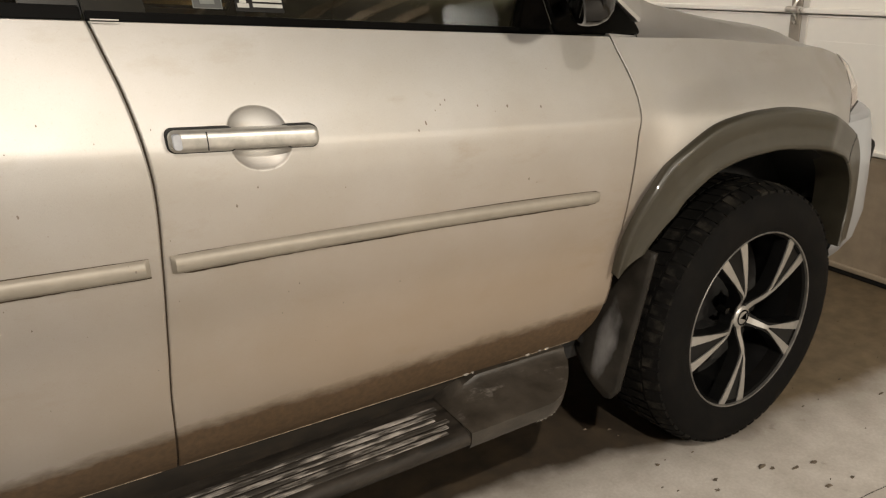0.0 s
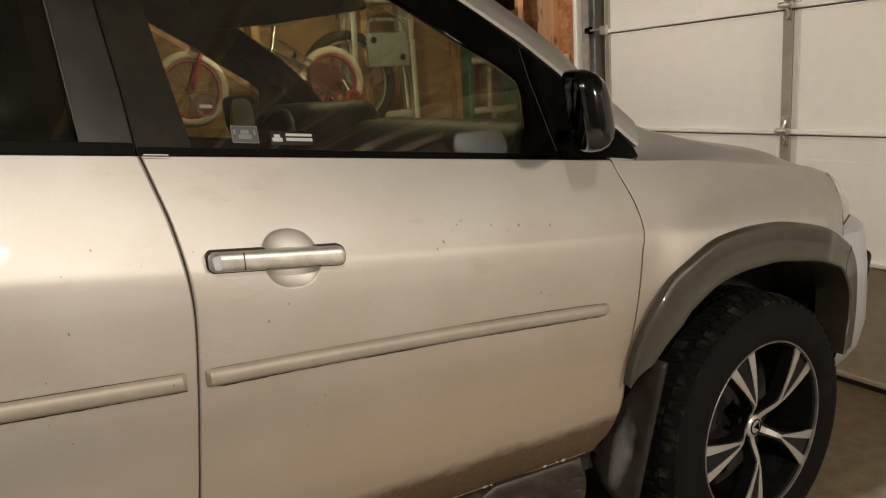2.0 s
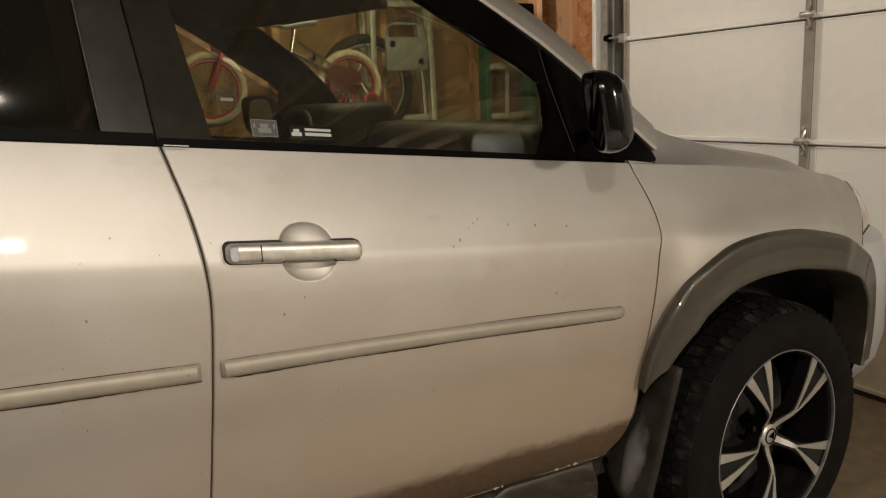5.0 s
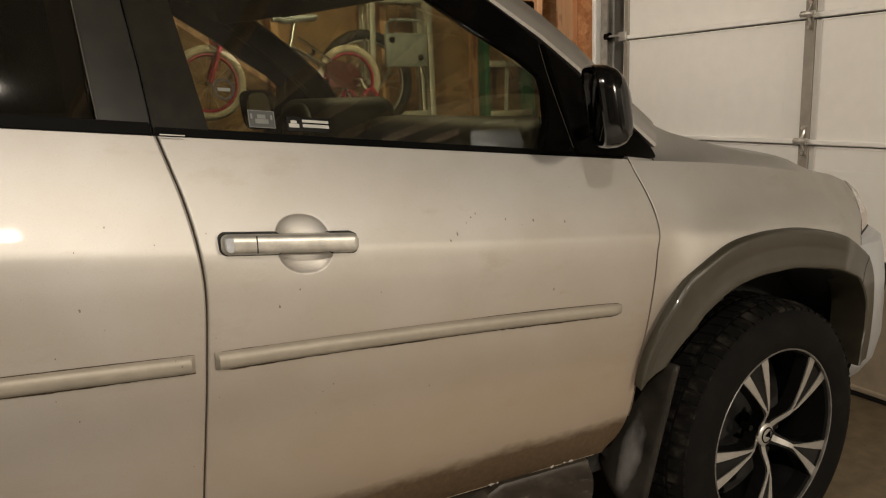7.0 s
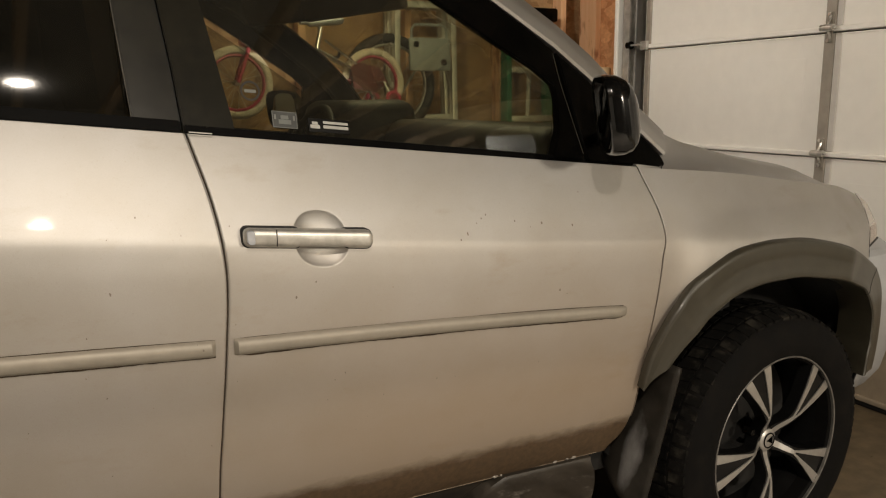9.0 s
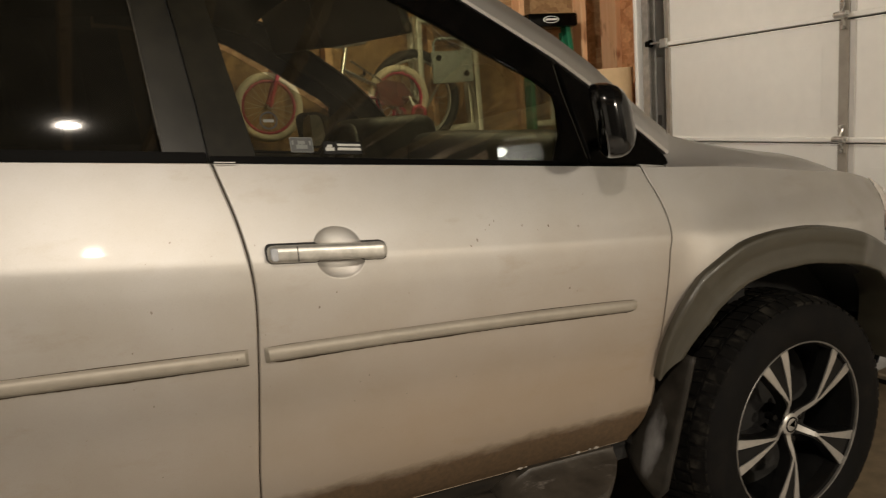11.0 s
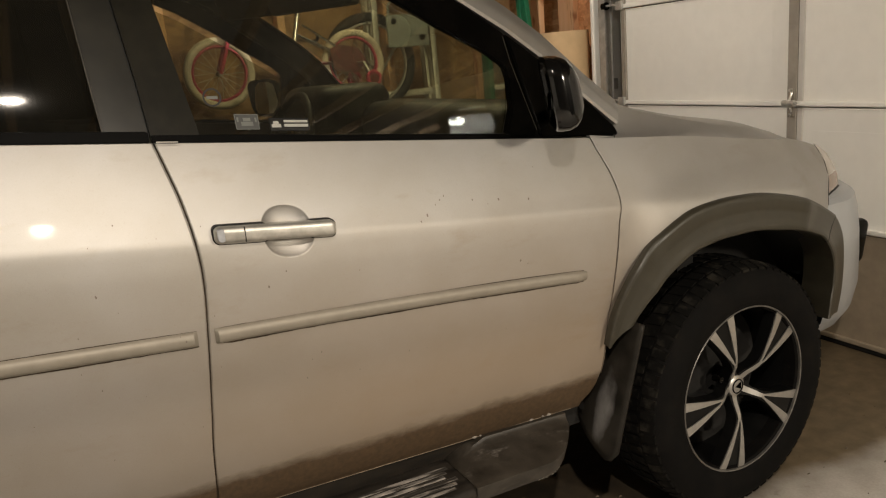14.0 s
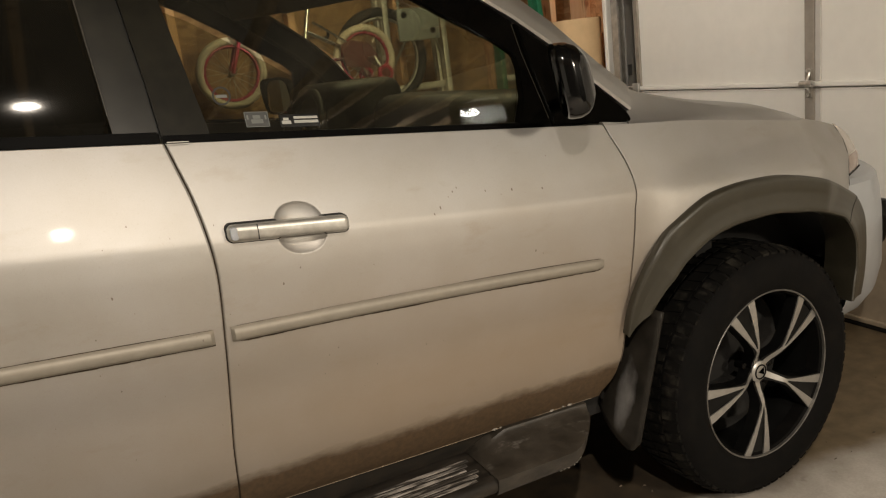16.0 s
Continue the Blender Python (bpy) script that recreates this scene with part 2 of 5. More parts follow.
def salted(name, dark, mid, salt):
    """Black plastic greyed by splash, with torn streaks of dried salt."""
    m, nt, b = shader(name, mid, 0.5)
    c, f = noise_ramp(nt, 11, 0.32, 0.66, dark, mid, 8, stretch=(1.0, 1.0, 1.6), rough=0.62)
    k, kf = noise_ramp(nt, 7.5, 0.56, 0.76, (0, 0, 0), (1, 1, 1), 9, stretch=(0.8, 1.6, 2.0), rough=0.72)
    fine, ff = noise_ramp(nt, 70, 0.35, 0.62, (0.25, 0.25, 0.25), (1, 1, 1), 4)
    nt.links.new(mix(nt, mix(nt, 1.0, k, fine, "MULTIPLY"), c, salt), b.inputs["Base Color"])
    nt.links.new(math_node(nt, "ADD", math_node(nt, "MULTIPLY", f, 0.5), 0.22), b.inputs["Roughness"])
    bump(nt, b, f, 0.35, 0.006)
    return m


def scuffed_flap():
    """Black rubber with a pale salt bloom down its middle."""
    m, nt, b = shader("flap_rubber", (0.02, 0.02, 0.02), 0.4)
    b.inputs["Specular IOR Level"].default_value = 0.2
    tc = nt.nodes.new("ShaderNodeTexCoord")
    sep = nt.nodes.new("ShaderNodeSeparateXYZ")
    nt.links.new(tc.outputs["Object"], sep.inputs[0])
    c, f = noise_ramp(nt, 9, 0.35, 0.75, (0.010, 0.009, 0.0075), (0.040, 0.035, 0.029), 7)
    n = noise_ramp(nt, 13, 0, 1, (0, 0, 0), (1, 1, 1), 7, stretch=(1, 1, 0.5))[1]
    dy = math_node(nt, "MULTIPLY", math_node(nt, "SUBTRACT", sep.outputs["Y"], 0.060), 24.0)
    dz = math_node(nt, "MULTIPLY", math_node(nt, "SUBTRACT", sep.outputs["Z"], 0.425), 7.0)
    r2 = math_node(nt, "ADD", math_node(nt, "MULTIPLY", dy, dy), math_node(nt, "MULTIPLY", dz, dz))
    bloom = math_node(nt, "SUBTRACT", math_node(nt, "SUBTRACT", math_node(nt, "MULTIPLY", n, 2.6), 0.62), math_node(nt, "MULTIPLY", r2, 1.5), True)
    nt.links.new(mix(nt, math_node(nt, "MULTIPLY", bloom, 0.85), c, (0.20, 0.195, 0.195)), b.inputs["Base Color"])
    nt.links.new(math_node(nt, "ADD", math_node(nt, "MULTIPLY", f, 0.4), 0.22), b.inputs["Roughness"])
    return m


PAINT = paint_mat()
FLARE = plain("flare_plastic", (0.037, 0.033, 0.0225), 0.40, coat=0.22, var=0.12, scale=24)
BLACK = plain("black_trim", (0.003, 0.0028, 0.0024), 0.18, var=0.3, scale=40, spec=0.12)
GLOSS = plain("gloss_black", (0.003, 0.003, 0.003), 0.12, coat=0.03, var=0.2, rvar=0.04)
PILLAR = plain("pillar_plastic", (0.0125, 0.0112, 0.0068), 0.40, var=0.3, scale=30, spec=0.16)
PILLAR_SHINE = plain("polished_pillar_plastic", (0.0115, 0.0105, 0.0066), 0.33, var=0.3, scale=30, spec=0.45)
BEAD = plain("pale_bead", (0.075, 0.068, 0.056), 0.35, var=0.3)
BELT = plain("belt_rubber", (0.0022, 0.0021, 0.0019), 0.5, var=0.3, spec=0.05)
RUBBER = dirty_plastic("tyre_rubber", (0.0045, 0.0042, 0.004), (0.012, 0.0105, 0.009), 0.45, 0.85, 0.72, 12, spec=0.10)
TREAD = dirty_plastic("dusty_tread", (0.005, 0.0047, 0.0042), (0.040, 0.036, 0.029), 0.52, 0.80, 0.75, 24, spec=0.10)
SEAL = plain("black_rubber", (0.012, 0.012, 0.012), 0.7)
BLACKWHEEL = plain("black_wheel_paint", (0.005, 0.005, 0.005), 0.38, var=0.3, spec=0.2)
MACHINED = plain("machined_aluminium", (0.52, 0.505, 0.48), 0.42, 0.85, var=0.08, scale=50)
RIMLIP = plain("dulled_rim_lip", (0.24, 0.23, 0.215), 0.5, 0.8, var=0.2, scale=30)
HANDLE = plain("handle_paint", (0.56, 0.545, 0.51), 0.42, 0.75, coat=0.12, var=0.2, scale=40)
LOCK = plain("bright_lock_cover", (0.66, 0.70, 0.78), 0.30, 0.8, var=0.15, scale=60)
CHROME = plain("chrome", (0.82, 0.82, 0.83), 0.22, 1.0, var=0.04, rvar=0.05)
GLASS = glass_mat("side_glass", (0.57, 0.56, 0.42), dust=0.026)
DARKGLASS = glass_mat("privacy_glass", (0.025, 0.027, 0.024), rough=0.035, face_on=0.05, dust=0.013)
MIRRORED = shader("mirror_silver", (0.85, 0.87, 0.9), 0.02, 1.0)[0]
BOARD = dirty_plastic("step_plastic", (0.013, 0.011, 0.009), (0.050, 0.042, 0.034), 0.40, 0.74, 0.5, 9, (1, 4, 4), spec=0.2)
# cool light on the nose is put into this bluish base colour
BUMPER = plain("cool_tinted_bumper_paint", (0.50, 0.525, 0.56), 0.42, 0.55, coat=0.25, var=0.05, scale=8)
SALT = plain("dried_salt", (0.34, 0.31, 0.27), 0.9, var=0.2)
SCUFF = dirty_plastic("scuffed_ribs", (0.040, 0.035, 0.030), (0.42, 0.385, 0.355), 0.45, 0.66, 0.6, 11, (1.3, 7, 7))
SPLASH = salted("splash_plastic", (0.015, 0.0125, 0.0095), (0.052, 0.044, 0.035), (0.34, 0.315, 0.29))
FLAP = scuffed_flap()
GRIME = plain("packed_grime", (0.060, 0.042, 0.025), 0.9, var=0.4, scale=60)
HEM = plain("pale_hem", (0.34, 0.27, 0.19), 0.7, var=0.45, scale=45)
STRIP = plain("strip_paint", (0.305, 0.278, 0.234), 0.54, 0.3, var=0.06, scale=40)
INTERIOR = plain("interior_plastic", (0.011, 0.0098, 0.008), 0.6, var=0.2)
HEADLINER = plain("headliner_cloth", (0.05, 0.045, 0.038), 0.9, var=0.1)
LEATHER = plain("seat_leather", (0.06, 0.054, 0.046), 0.55, var=0.2)
WEB = wood_mat("joist_wood", (0.34, 0.24, 0.14), (0.48, 0.36, 0.22))
CRACK = plain("floor_joint_dirt", (0.07, 0.06, 0.05), 0.9, var=0.3)
WHITEWARE = plain("white_porcelain", (0.75, 0.74, 0.70), 0.35, var=0.05)
PALEWALL = plain("pale_plasterboard", (0.84, 0.83, 0.80), 0.85, var=0.06, scale=8)
ROCKER = dirty_plastic("rocker_plastic", (0.008, 0.006, 0.004), (0.022, 0.016, 0.010), 0.35, 0.7, 0.6, 12, (1, 1, 3))
UNDER = plain("underbody", (0.012, 0.011, 0.010), 0.9, var=0.3)
DOORWHITE = plain("door_enamel", (0.90, 0.88, 0.83), 0.45, var=0.02, scale=14, bump_s=0.02)
GALV = plain("galvanised_steel", (0.50, 0.485, 0.455), 0.40, 0.45, var=0.22, scale=22)
# shade on the stile's side face is put into this darker brown-grey
STILE = plain("shaded_stile_steel", (0.36, 0.325, 0.28), 0.5, 0.25, var=0.16, scale=14)
STILE_LIP = plain("stile_lip_enamel", (0.60, 0.575, 0.54), 0.5, var=0.05, scale=14)
HINGE = plain("bright_hinge_steel", (0.66, 0.64, 0.60), 0.28, 0.85, var=0.25, scale=50)
STUD = wood_mat("stud_pine", (0.84, 0.50, 0.27), (0.92, 0.62, 0.38))
RED_OSB = osb_mat("wall_osb", (0.58, 0.25, 0.10), (0.84, 0.45, 0.22))
# near-black holds the unlit darkness of the ceiling and front walls
UNLIT_OSB = osb_mat("unlit_osb", (0.005, 0.004, 0.0033), (0.008, 0.0065, 0.005))
CONCRETE = concrete_mat()
SIDE_OSB = osb_mat("side_wall_osb", (0.30, 0.17, 0.075), (0.46, 0.29, 0.14))
DOORTAN = plain("door_enamel_tan", (0.44, 0.365, 0.275), 0.6, var=0.14, scale=11)
# dimness of the unlit open bay is put into this wall colour
UNLIT_DRYWALL = plain("unlit_plasterboard", (0.055, 0.05, 0.045), 0.85, var=0.06, scale=8)
LENS = plain("clear_lens", (0.55, 0.50, 0.45), 0.12, coat=0.5, var=0.1)
AMBER = plain("amber_lens", (0.42, 0.335, 0.29), 0.25, coat=0.6, var=0.1)


# ---- building helpers ----
def part(name, bm, material, parent=None, label="", smooth=True):
    me = bpy.data.meshes.new(name)
    bmesh.ops.recalc_face_normals(bm, faces=bm.faces[:])
    bm.to_mesh(me)
    bm.free()
    me.materials.append(material)
    if smooth:
        me.shade_smooth()
        me.set_sharp_from_angle(angle=radians(38))
    ob = new(name, me)
    ob.parent = parent
    if label:
        tagged(ob, label)
    return ob


def thing(name, at, label, category, group="", rz=0.0):
    ob = new(name)
    ob.empty_display_size = 0.1
    ob.matrix_world = pose(*at, 0, 0, rz)
    return tagged(ob, label, category, group)


def surf(fn, us, vs, hem=0.0, bm=None, closed=False):
    """A sheet of fn(u, v); hem turns its edges in towards +y."""
    bm = bm or bmesh.new()
    g = [[bm.verts.new(fn(u, v)) for v in vs] for u in us]
    for i in range(len(us) - 1):
        for j in range(len(vs) - 1):
            bm.faces.new((g[i][j], g[i + 1][j], g[i + 1][j + 1], g[i][j + 1]))
    if hem:
        loop = [r[0] for r in g] + g[-1][1:] + [r[-1] for r in reversed(g[:-1])] + list(reversed(g[0][1:-1]))
        inner = [bm.verts.new((v.co.x, v.co.y + hem, v.co.z)) for v in loop]
        for k in range(len(loop)):
            l = (k + 1) % len(loop)
            bm.faces.new((loop[k], loop[l], inner[l], inner[k]))
    return bm


def box(x0, x1, y0, y1, z0, z1, bev=0.0, bm=None, seg=2):
    own = bmesh.new()
    bmesh.ops.create_cube(own, size=1.0)
    for v in own.verts:
        v.co = Vector(((x0 + x1) / 2 + v.co.x * (x1 - x0), (y0 + y1) / 2 + v.co.y * (y1 - y0), (z0 + z1) / 2 + v.co.z * (z1 - z0)))
    if bev:
        bmesh.ops.bevel(own, geom=own.edges[:], offset=bev, segments=seg, affect="EDGES", profile=0.5)
    return join(bm, own)


def join(bm, own):
    if bm is None:
        return own
    me = bpy.data.meshes.new("tmp")
    own.to_mesh(me)
    own.free()
    bm.from_mesh(me)
    bpy.data.meshes.remove(me)
    return bm


def tube(points, r, n=10, bm=None, cap=True, flat=1.0, taper=None):
    """A round bar along points."""
    bm = bm or bmesh.new()
    pts = [Vector(p) for p in points]
    rings = []
    up = Vector((0, 0, 1))
    for i, p in enumerate(pts):
        d = (pts[min(i + 1, len(pts) - 1)] - pts[max(i - 1, 0)]).normalized()
        a = d.cross(up if abs(d.dot(up)) < 0.95 else Vector((0, 1, 0))).normalized()
        b = a.cross(d)
        rr = taper[i] if taper else r
        rings.append([bm.verts.new(p + (a * math.cos(t) * rr + b * math.sin(t) * rr * flat)) for t in (2 * math.pi * k / n for k in range(n))])
    for q, s in zip(rings, rings[1:]):
        for k in range(n):
            bm.faces.new((q[k], q[(k + 1) % n], s[(k + 1) % n], s[k]))
    if cap:
        bm.faces.new(rings[0])
        bm.faces.new(rings[-1])
    return bm


def revolve(profile, n=64, bm=None, closed=False, a0=0.0, a1=2 * math.pi):
    """Turns a profile of (r, y) about the y axis."""
    bm = bm or bmesh.new()
    full = abs(a1 - a0 - 2 * math.pi) < 1e-6
    cols = []
    for k in range(n if full else n + 1):
        t = a0 + (a1 - a0) * k / n
        cols.append([bm.verts.new((r * math.cos(t), y, r * math.sin(t))) for r, y in profile])
    m = len(profile)
    for k in range(n):
        p, q = cols[k], cols[(k + 1) % len(cols)]
        for j in range(m if closed else m - 1):
            bm.faces.new((p[j], p[(j + 1) % m], q[(j + 1) % m], q[j]))
    return bm


def prism(outline, lift, depth, bm=None, bev=0.0):
    """A flat outline of 2D points, mapped by lift(a, b) to 3D, given depth along the vector depth."""
    own = bmesh.new()
    vs = [own.verts.new(lift(a, b)) for a, b in outline]
    f = own.faces.new(vs)
    ex = bmesh.ops.extrude_face_region(own, geom=[f])
    dv = Vector(depth)
    top = [v for v in ex["geom"] if isinstance(v, bmesh.types.BMVert)]
    for v in top:
        v.co += dv
    if bev:
        bmesh.ops.bevel(own, geom=own.edges[:], offset=bev, segments=2, affect="EDGES")
    return join(bm, own)


def lerp(a, b, t):
    return a + (b - a) * t


def curve(pairs):
    xs, ys = [p[0] for p in pairs], [p[1] for p in pairs]
    if xs[0] > xs[-1]:
        xs, ys = xs[::-1], ys[::-1]
    return lambda v: float(np.interp(v, xs, ys))


def smooth_curve(pairs):
    """A monotone cubic through the pairs."""
    p = sorted(pairs)
    xs, ys = np.array([a for a, b in p]), np.array([b for a, b in p])
    h, d = np.diff(xs), np.diff(ys) / np.diff(xs)
    m = np.zeros(len(xs))
    m[0], m[-1] = d[0], d[-1]
    for i in range(1, len(xs) - 1):
        m[i] = 0 if d[i - 1] * d[i] <= 0 else 2 * d[i - 1] * d[i] / (d[i - 1] + d[i])

    def f(v):
        v = min(max(v, xs[0]), xs[-1])
        i = min(int(np.searchsorted(xs, v, "right")) - 1, len(h) - 1)
        t = (v - xs[i]) / h[i]
        return float((1 + 2 * t) * (1 - t) ** 2 * ys[i] + t * (1 - t) ** 2 * h[i] * m[i] + t * t * (3 - 2 * t) * ys[i + 1] + t * t * (t - 1) * h[i] * m[i + 1])
    return f


def spread(*stops):
    """Steps between stops: (from, to, count) runs."""
    out = []
    for a, b, n in stops:
        out += [a + (b - a) * i / n for i in range(n)]
    return out + [stops[-1][1]]


# ---- garage ----
DOOR_X, SIDE_Y, WALL_X = 1.25, 2.80, 1.42
floor = part("floor", box(-4.4, 1.6, -6.7, 3.1, -0.12, 0.0), CONCRETE, smooth=False)
tagged(floor, "salt-dusted grey concrete garage floor with brown damp stains", "floor", kind="structure")
joint = [(x, -0.336 - 0.07 * x + 0.0012 * math.sin(7 * x) + 0.0015 * math.sin(31 * x)) for x in np.linspace(-6.7, 1.2, 120)]
part("joint", surf(lambda u, v: (joint[int(u * 119)][0], joint[int(u * 119 + 0.5)][1] + 0.0026 * v, 0.0012), [k / 119 for k in range(120)], [0.0, 1.0]), CRACK, floor)
ceiling = part("ceiling", box(-4.4, 1.6, -6.7, 3.1, 4.20, 4.28), UNLIT_OSB, smooth=False)
tagged(ceiling, "bare sheathing ceiling above wooden trusses, unlit dark painted in", "ceiling", kind="structure")
wall_side = part("wall_side", box(-4.4, 1.6, SIDE_Y, SIDE_Y + 0.12, 0, 4.20), SIDE_OSB, smooth=False)
tagged(wall_side, "unfinished garage side wall of reddish strand board", "wall", kind="structure")
wall_front = part("wall_front", box(WALL_X, WALL_X + 0.12, 2.16, SIDE_Y, 0, 4.20), RED_OSB, smooth=False)
tagged(wall_front, "unfinished strand board wall beside the garage door", "wall", kind="structure")
wall_pier = part("wall_pier", box(WALL_X, WALL_X + 0.12, -6.6, -2.92, 0, 2.16), UNLIT_OSB, smooth=False)
tagged(wall_pier, "sheathing wall beside the garage door, unlit dark painted in", "wall", kind="structure")
wall_header = part("wall_header", box(WALL_X, WALL_X + 0.12, -6.6, 2.16, 2.16, 4.20), UNLIT_OSB, smooth=False)
tagged(wall_header, "sheathing wall above the garage door, unlit dark painted in", "wall", kind="structure")
wall_near = part("wall_near", box(-4.4, 1.6, -6.7, -6.6, 0, 4.20), UNLIT_DRYWALL, smooth=False)
tagged(wall_near, "plain garage wall, unlit dimness in its colour", "wall", kind="structure")
wall_back = part("wall_back", box(-4.4, -4.3, -6.6, SIDE_Y, 0, 4.20), PALEWALL, smooth=False)
tagged(wall_back, "plain pale rear garage wall", "wall", kind="structure")


def overhead_door():
    d = thing("garage_door", (DOOR_X, 2.0, 0), "white sectional overhead garage door, closed, with steel stiles", "garage door")
    stiles = [0.0, 1.125, 1.72, 2.85, 3.98, 4.88]
    for i in range(4):
        z0, z1 = 0.02 + i * 0.512, 0.02 + (i + 1) * 0.512
        lap = 0.026 if i else 0.0
        bm = box(0, 0.045, -4.88, 0, z0 - lap + 0.003, z1 - 0.026 - 0.003, 0.003)
        # a rolled lip along the foot of each section laps over the top of the one below
        box(-0.016, 0.002, -4.88, 0, z0 - lap + 0.003, z0 - lap + 0.024, 0.005, bm)
        box(-0.005, 0.002, -4.88, 0, z1 - 0.036, z1 - 0.030, 0.002, bm)
        s = part("section", bm, DOORWHITE if i else DOORTAN, d, "" if i else "bottom door section in a darker tan", smooth=False)
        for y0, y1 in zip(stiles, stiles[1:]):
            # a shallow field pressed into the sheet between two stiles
            part("pressed_field", box(-0.0006, 0.002, -y1 + 0.115, -y0 - 0.105, z0 + 0.080, z1 - 0.125, 0.0005), DOORWHITE if i else DOORTAN, s, smooth=False)
        for k, y in enumerate(stiles):
            w = 0.03 if k in (0, 5) else 0.046
            yy = -y if k else -0.034
            part("stile", box(-0.014, -0.0005, yy - w / 2, yy + w / 2, z0 - lap + 0.026, z1 - 0.030, 0.002), STILE, s, "steel stile, shaded side face painted darker", smooth=False)
            if 0 < k < 5:
                part("stile_lip", box(-0.008, -0.0005, yy - 0.024 - 0.026, yy - 0.0245, z0 - lap + 0.026, z1 - 0.030, 0.002), STILE_LIP, s, "pale grey stile lip", smooth=False)
    part("bottom_seal", box(-0.01, 0.05, -4.88, 0, 0.0, 0.022, 0.006), SEAL, d, "black rubber seal")
    for i in range(1, 4):
        z = 0.02 + i * 0.512
        for y in stiles[1:5]:
            # a stamped leaf on each section, a rolled knuckle between them and a bolt in each leaf
            h = part("hinge", box(-0.019, -0.014, -y - 0.017, -y + 0.013, z - 0.066, z + 0.056, 0.002), STILE, d, "steel door hinge")
            part("knuckle", tube([(-0.034, -y - 0.030, z - 0.008), (-0.034, -y + 0.026, z - 0.008)], 0.014, 14), HINGE, h, "bright hinge knuckle")
            part("pin", tube([(-0.034, -y - 0.040, z - 0.008), (-0.034, -y + 0.034, z - 0.008)], 0.006, 10), GALV, h)
            for dz in (-0.058, 0.046):
                sg = 1 if dz > 0 else -1
                part("hinge_arm", tube([(-0.022, -y - 0.006, z + dz - sg * 0.006), (-0.026, -y - 0.008, z + dz * 0.6), (-0.034, -y - 0.004, z - 0.008 + sg * 0.012)], 0.0055, 6), HINGE, h)
                part("bolt", tube([(-0.032, -y - 0.004, z + dz), (-0.018, -y - 0.004, z + dz)], 0.008, 6), HINGE, h)
        b = part("roller_bracket", box(-0.030, -0.014, -0.045, 0.008, z - 0.030, z + 0.018, 0.004), GALV, d, "steel roller bracket")
        part("roller", tube([(-0.032, 0.0, z), (-0.032, 0.10, z)], 0.006), GALV, b)
        part("roller_wheel", tube([(-0.032, 0.075, z), (-0.032, 0.10, z)], 0.022, 16), BLACK, b)
    return d


overhead_door()


def door_track():
    t = thing("door_track", (DOOR_X - 0.04, 2.08, 0), "galvanised vertical roller track of the garage door", "track")
    bm = box(-0.006, 0.05, 0.045, 0.05, 0, 2.2)
    box(-0.006, -0.002, 0.0, 0.045, 0, 2.2, 0, bm)
    box(0.046, 0.05, 0.0, 0.045, 0, 2.2, 0, bm)
    part("channel", bm, GALV, t, smooth=False)
    for z in (0.35, 1.1, 1.85):
        part("bracket", box(0.0, 0.12, 0.05, 0.055, z, z + 0.06), GALV, t, smooth=False)


door_track()
jamb = part("door_jamb", box(DOOR_X - 0.050, WALL_X + 0.1, 2.172, 2.20, 0, 2.2, 0.003), DOORWHITE)
tagged(jamb, "white painted door jamb", "trim", kind="structure")


def stud(x0, x1, y0, y1, name="wall_stud", z1=4.20):
    s = part(name, box(x0, x1, y0, y1, 0, z1, 0.003), STUD, smooth=False)
    return tagged(s, "bare pine wall stud", "stud", "wall studs")


for k in range(8):
    stud(0.76 - 0.61 * k, 0.80 - 0.61 * k, SIDE_Y - 0.09, SIDE_Y)
stud(1.20, 1.24, SIDE_Y - 0.09, SIDE_Y)
stud(WALL_X - 0.04, WALL_X, 2.60, 2.76)
stud(WALL_X - 0.09, WALL_X, 2.22, 2.26)
for k in range(-10, 4):
    x = 0.07 + 0.41 * k
    j = part("ceiling_joist", box(x - 0.019, x + 0.019, -6.6, SIDE_Y - 0.09, JOIST_Z, JOIST_Z + 0.09, 0.003), WEB, smooth=False)
    tagged(j, "bare pine ceiling joist spanning the garage", "joist", "ceiling joists")


def revolve_z(profile, n=24, bm=None):
    bm = bm or bmesh.new()
    rings = []
    for r, z in profile:
        rings.append([bm.verts.new((max(r, 1e-4) * math.cos(2 * math.pi * k / n), max(r, 1e-4) * math.sin(2 * math.pi * k / n), z)) for k in range(n)])
    for p, q in zip(rings, rings[1:]):
        for k in range(n):
            bm.faces.new((p[k], p[(k + 1) % n], q[(k + 1) % n], q[k]))
    return bm


def joist_lamp(at, label, disc_r):
    """A bulb with a flat face in a plain holder screwed to the underside of a joist."""
    b = thing("ceiling_lamp", (at.x, at.y, JOIST_Z), label, "lamp", "ceiling lamps")
    d = JOIST_Z - at.z
    part("lampholder", revolve_z([(0.0, 0.0), (0.055, 0.0), (0.055, -0.012), (0.030, -0.022), (0.024, -0.034), (0.0, -0.034)]), WHITEWARE, b, "white porcelain lampholder")
    part("bulb_neck", revolve_z([(0.016, -0.034), (0.020, -0.042), (disc_r, 0.010 - d), (disc_r, 0.004 - d), (0.0, 0.004 - d)]), WHITEWARE, b, "white bulb body")


joist_lamp(LAMP, "flat-faced warm bulb in a holder under a joist", 0.044)
joist_lamp(DOOR_FILL, "unseen bulb added under a joist over the hood", 0.030)
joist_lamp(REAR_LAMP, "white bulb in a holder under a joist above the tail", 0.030)
